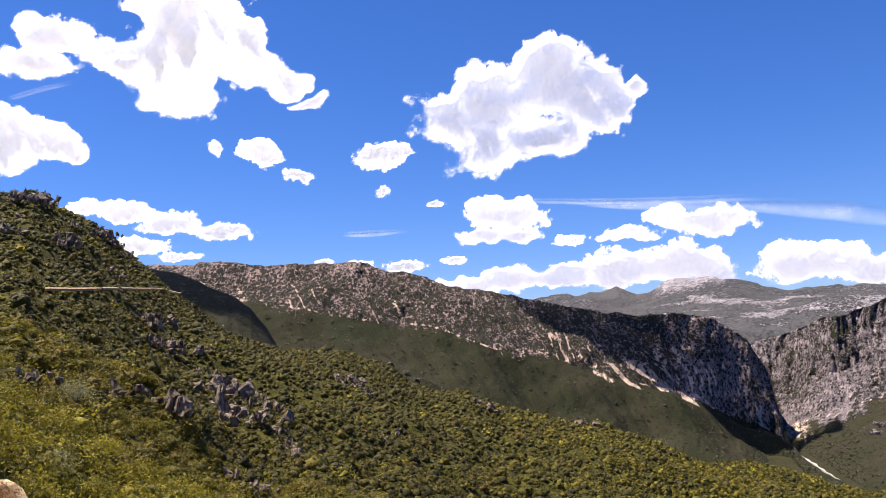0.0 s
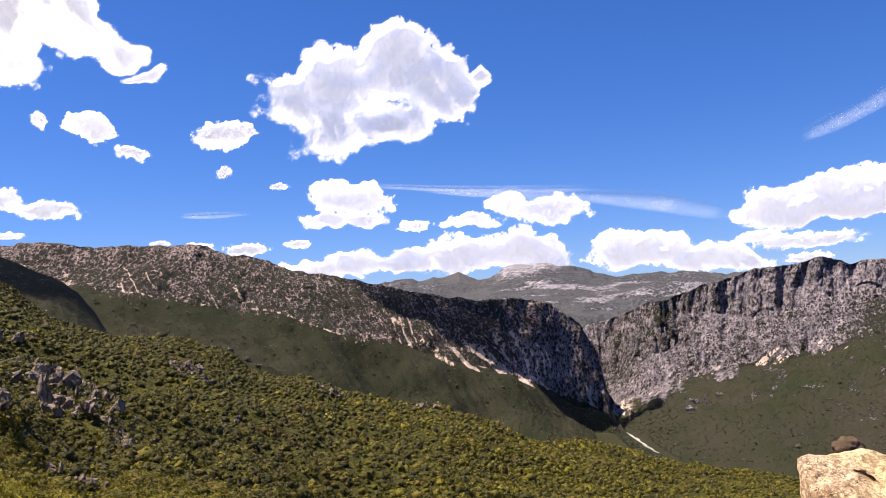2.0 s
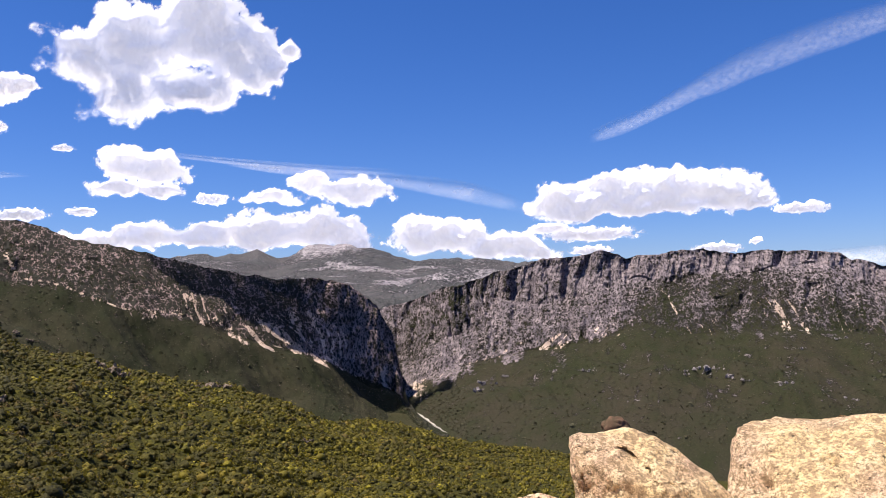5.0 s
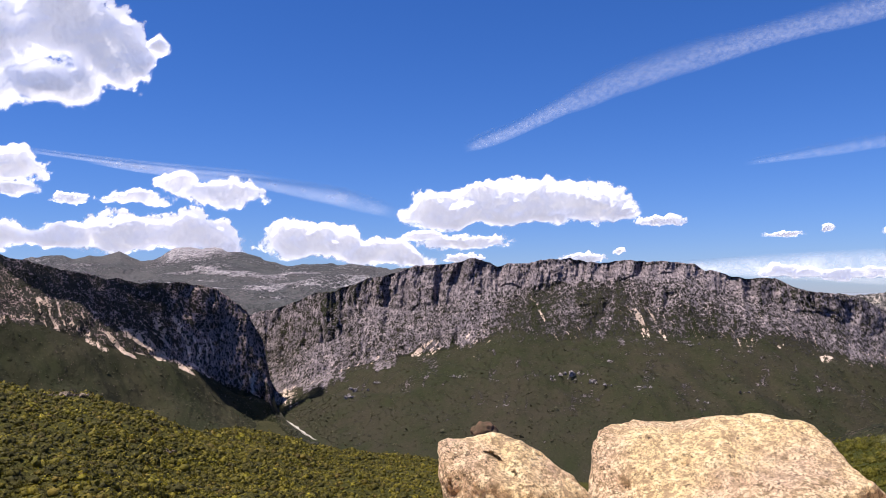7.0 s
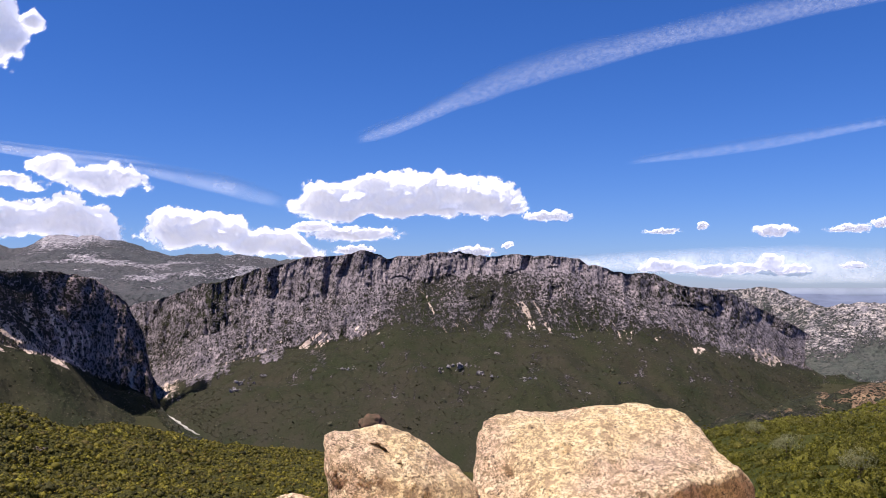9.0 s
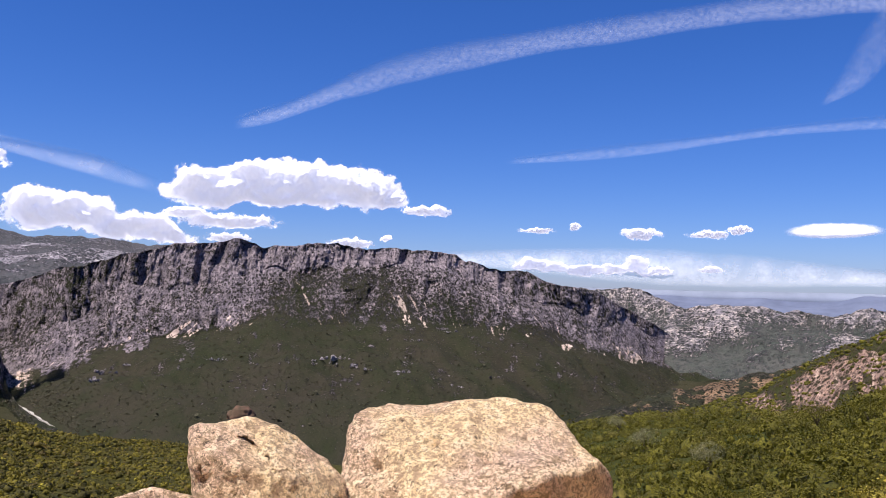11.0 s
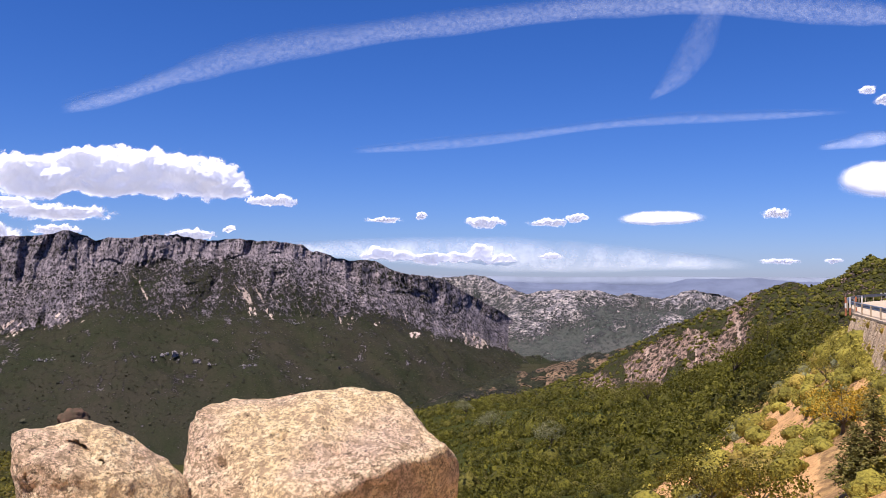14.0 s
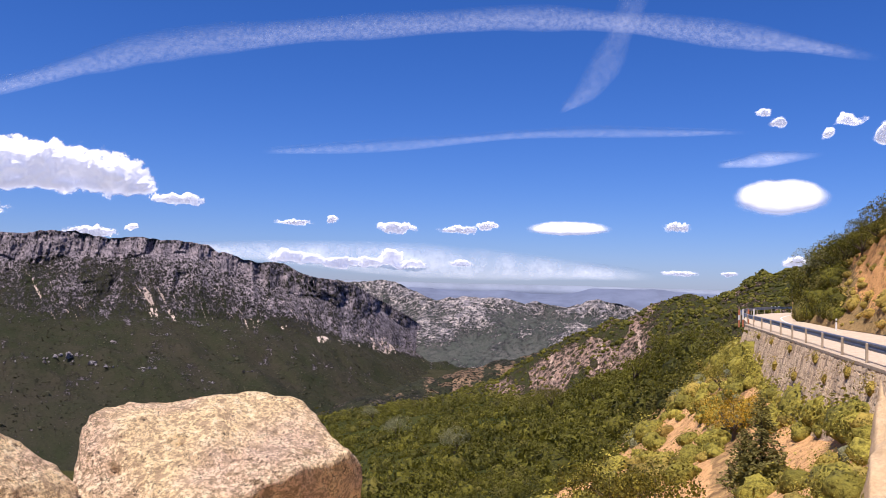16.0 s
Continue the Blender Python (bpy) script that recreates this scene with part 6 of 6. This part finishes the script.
# red and white posts at the end of the wall
for k, (az, d) in enumerate(((85.05, 73), (85.3, 74), (85.62, 76), (85.95, 78))):
    m = new("marker_post")
    tagged(m, "red and white marker post at the end of the wall", "post", "marker posts")
    m.location = polar(az, d, ROAD_Z - 0.3)
    for name, z0, z1, mat in (("base", 0, 0.6, M_RED), ("band", 0.6, 1.0, M_POST), ("top", 1.0, 1.45, M_RED if k % 2 == 0 else M_POST)):
        bm = bmesh.new()
        bmesh.ops.create_cone(bm, cap_ends=True, segments=10, radius1=0.07, radius2=0.065, depth=z1 - z0, matrix=Matrix.Translation((0, 0, (z0 + z1) / 2)))
        part(name, bm, mat, m)
# delineator posts on the bank side
for az, d in ((90.75, 67),):
    m = new("delineator_post")
    tagged(m, "white roadside delineator post with a dark band", "post", "delineator posts")
    m.location = polar(az, d, ROAD_Z)
    for name, z0, z1, r, mat in (("shaft", -0.3, 0.6, 0.065, M_POST), ("band", 0.6, 0.72, 0.068, M_BARK), ("cap", 0.72, 0.85, 0.06, M_POST)):
        bm = bmesh.new()
        bmesh.ops.create_cone(bm, cap_ends=True, segments=10, radius1=r, radius2=r * 0.96, depth=z1 - z0, matrix=Matrix.Translation((0, 0, (z0 + z1) / 2)))
        part(name, bm, mat, m)
# chevron boards at the bend
for k in range(3):
    m = new("chevron_board")
    tagged(m, "small white chevron board at the bend", "road sign", "chevron boards")
    m.location = polar(87.0 + 0.22 * k, 128, ROAD_Z)
    m.rotation_euler = (0, 0, radians(-87))
    for name, mat, size, o in (("pole", M_STEEL, (0.05, 0.05, 0.5), (0, 0.05, 0.25)), ("board", M_POST, (0.2, 0.03, 0.24), (0, 0, 0.6))):
        bm = bmesh.new()
        bmesh.ops.create_cube(bm, size=1, matrix=Matrix.Translation(o) @ Matrix.Diagonal((*size, 1)))
        part(name, bm, mat, m)

# ---------------------------------------------------------------- the wall's stones and the plants that hang on it
rng = np.random.default_rng(77)
STONES = []
for k in range(6):
    bm = bmesh.new()
    bmesh.ops.create_cube(bm, size=1)
    bmesh.ops.bevel(bm, geom=bm.edges[:], offset=0.12, segments=1, affect="EDGES")
    for v in bm.verts:
        v.co += Vector(rng.normal(0, 0.055, 3))
    me = bpy.data.meshes.new("stone")
    bm.to_mesh(me)
    bm.free()
    me.materials.append(M_WALL)
    STONES.append(me)
span = np.concatenate([[0], np.cumsum(np.hypot(*np.diff(L, axis=0).T))])
more_v, more_f, base, made = [], [], 0, 0
for row in range(20):
    k = rng.random() * 0.4
    while k < span[-1] - 0.4:
        w, h = 0.16 + 0.5 * rng.random() ** 2, 0.13 + 0.2 * rng.random()
        mid = k + w / 2
        k += w
        x, y = np.interp(mid, span, L[:, 0]), np.interp(mid, span, L[:, 1])
        s_, t_ = np.array((np.interp(mid, span, S[:, 0]), np.interp(mid, span, S[:, 1]))), np.array((np.interp(mid, span, H2[:, 0]), np.interp(mid, span, H2[:, 1])))
        drop = 0.26 + row * 0.215 + 0.04 * rng.normal()
        if drop > float(np.interp(x, *zip(*WALL_FOOT))) + 0.58:
            continue
        o = np.array((x, y)) - s_ * (0.08 + 0.28 * drop + 0.015 * rng.random())
        m = Matrix(((t_[0], s_[0], 0, o[0]), (t_[1], s_[1], 0, o[1]), (0, 0, 1, ROAD_Z - drop), (0, 0, 0, 1))) @ Matrix.Rotation(radians(-15), 4, "X") @ Matrix.Rotation(rng.normal(0, 0.07), 4, "Y") @ Matrix.Diagonal((w - 0.012, 0.05 + 0.03 * rng.random(), 0.19 + 0.04 * rng.random(), 1))
        me = STONES[int(rng.integers(0, 6))]
        if x < 46 and made < 290:
            ob = new("stone", me)
            ob.parent = wall
            ob.matrix_basis = m
            made += 1
        else:
            v = np.array([(m @ q.co)[:] for q in me.vertices])
            more_v.append(v)
            more_f += [[base + i for i in f.vertices] for f in me.polygons]
            base += len(v)
me = bpy.data.meshes.new("stonework")
me.from_pydata(np.concatenate(more_v).tolist(), [], more_f)
me.materials.append(M_WALL)
ob = tagged(new("stonework", me), "coursed stones of the retaining wall", kind="stuff")
ob.parent = wall

for k in range(11):
    mid = 1.5 + k * 3.2 + rng.random()
    x, y = np.interp(mid, span, L[:, 0]), np.interp(mid, span, L[:, 1])
    drop = 0.5 + 1.6 * rng.random() * (k % 2)
    bm = bmesh.new()
    bmesh.ops.create_icosphere(bm, subdivisions=2, radius=1)
    ball = np.array([v.co[:] for v in bm.verts])
    tri = np.array([[v.index for v in f.verts] for f in bm.faces])
    bm.free()
    big = 0.32 + 0.25 * rng.random()
    ball = ball * (1 + 0.3 * fbm(ball[:, 0] * 3 + k, ball[:, 1] * 3, ball[:, 2] * 3, 2, k)[:, None]) * (0.5 * big, 0.4 * big, 0.55 * big)
    tufts = leaves(220, 900 + k, 1.1, 0.7, 0.6) * big
    me = bpy.data.meshes.new("wall_plant")
    me.from_pydata(ball.tolist() + tufts.tolist(), [], tri.tolist() + (np.arange(len(tufts)).reshape(-1, 4) + len(ball)).tolist())
    me.materials.append(M_DRYSHRUB)
    attribute(me, "tone", np.full(len(ball) + len(tufts), 0.1 + 0.4 * rng.random()))
    ob = tagged(new("wall_plant", me), "small bush growing out of the wall's joints", "bush", "plants on the wall")
    s_ = np.array((np.interp(mid, span, S[:, 0]), np.interp(mid, span, S[:, 1])))
    ob.location = (*(np.array((x, y)) - s_ * (0.15 + 0.28 * drop)), ROAD_Z - drop)

# the bare earth edge beside the end of the wall
E_LINES = [[(92.0, -16.5, 16), (93, -17, 15), (104, -24, 9)], [(92.0, -14.2, 19), (92.3, -12.6, 20), (104, -17, 12)], [(92.0, -13.5, 24), (92.3, -12.0, 24), (92.7, -9.6, 25), (104, -12, 15)],
           [(92.0, -12, 30), (92.5, -10.5, 30), (93.0, -6.4, 31), (104, -7.5, 20)], [(92.0, -11, 33), (92.6, -8.5, 33), (93.2, -5.0, 33.5), (104, -6, 23)], [(92.0, -11, 36), (92.6, -8.5, 36), (93.2, -5.6, 37), (104, -6.2, 28)]]
terrain("earth_edge", E_LINES, 0.1, (8, 16, 16, 8, 4), M_EARTH, "bare sunlit earth edge beside the wall", "ground", ribs=0.3, rough=2.0, wave=1.6, seed=93)
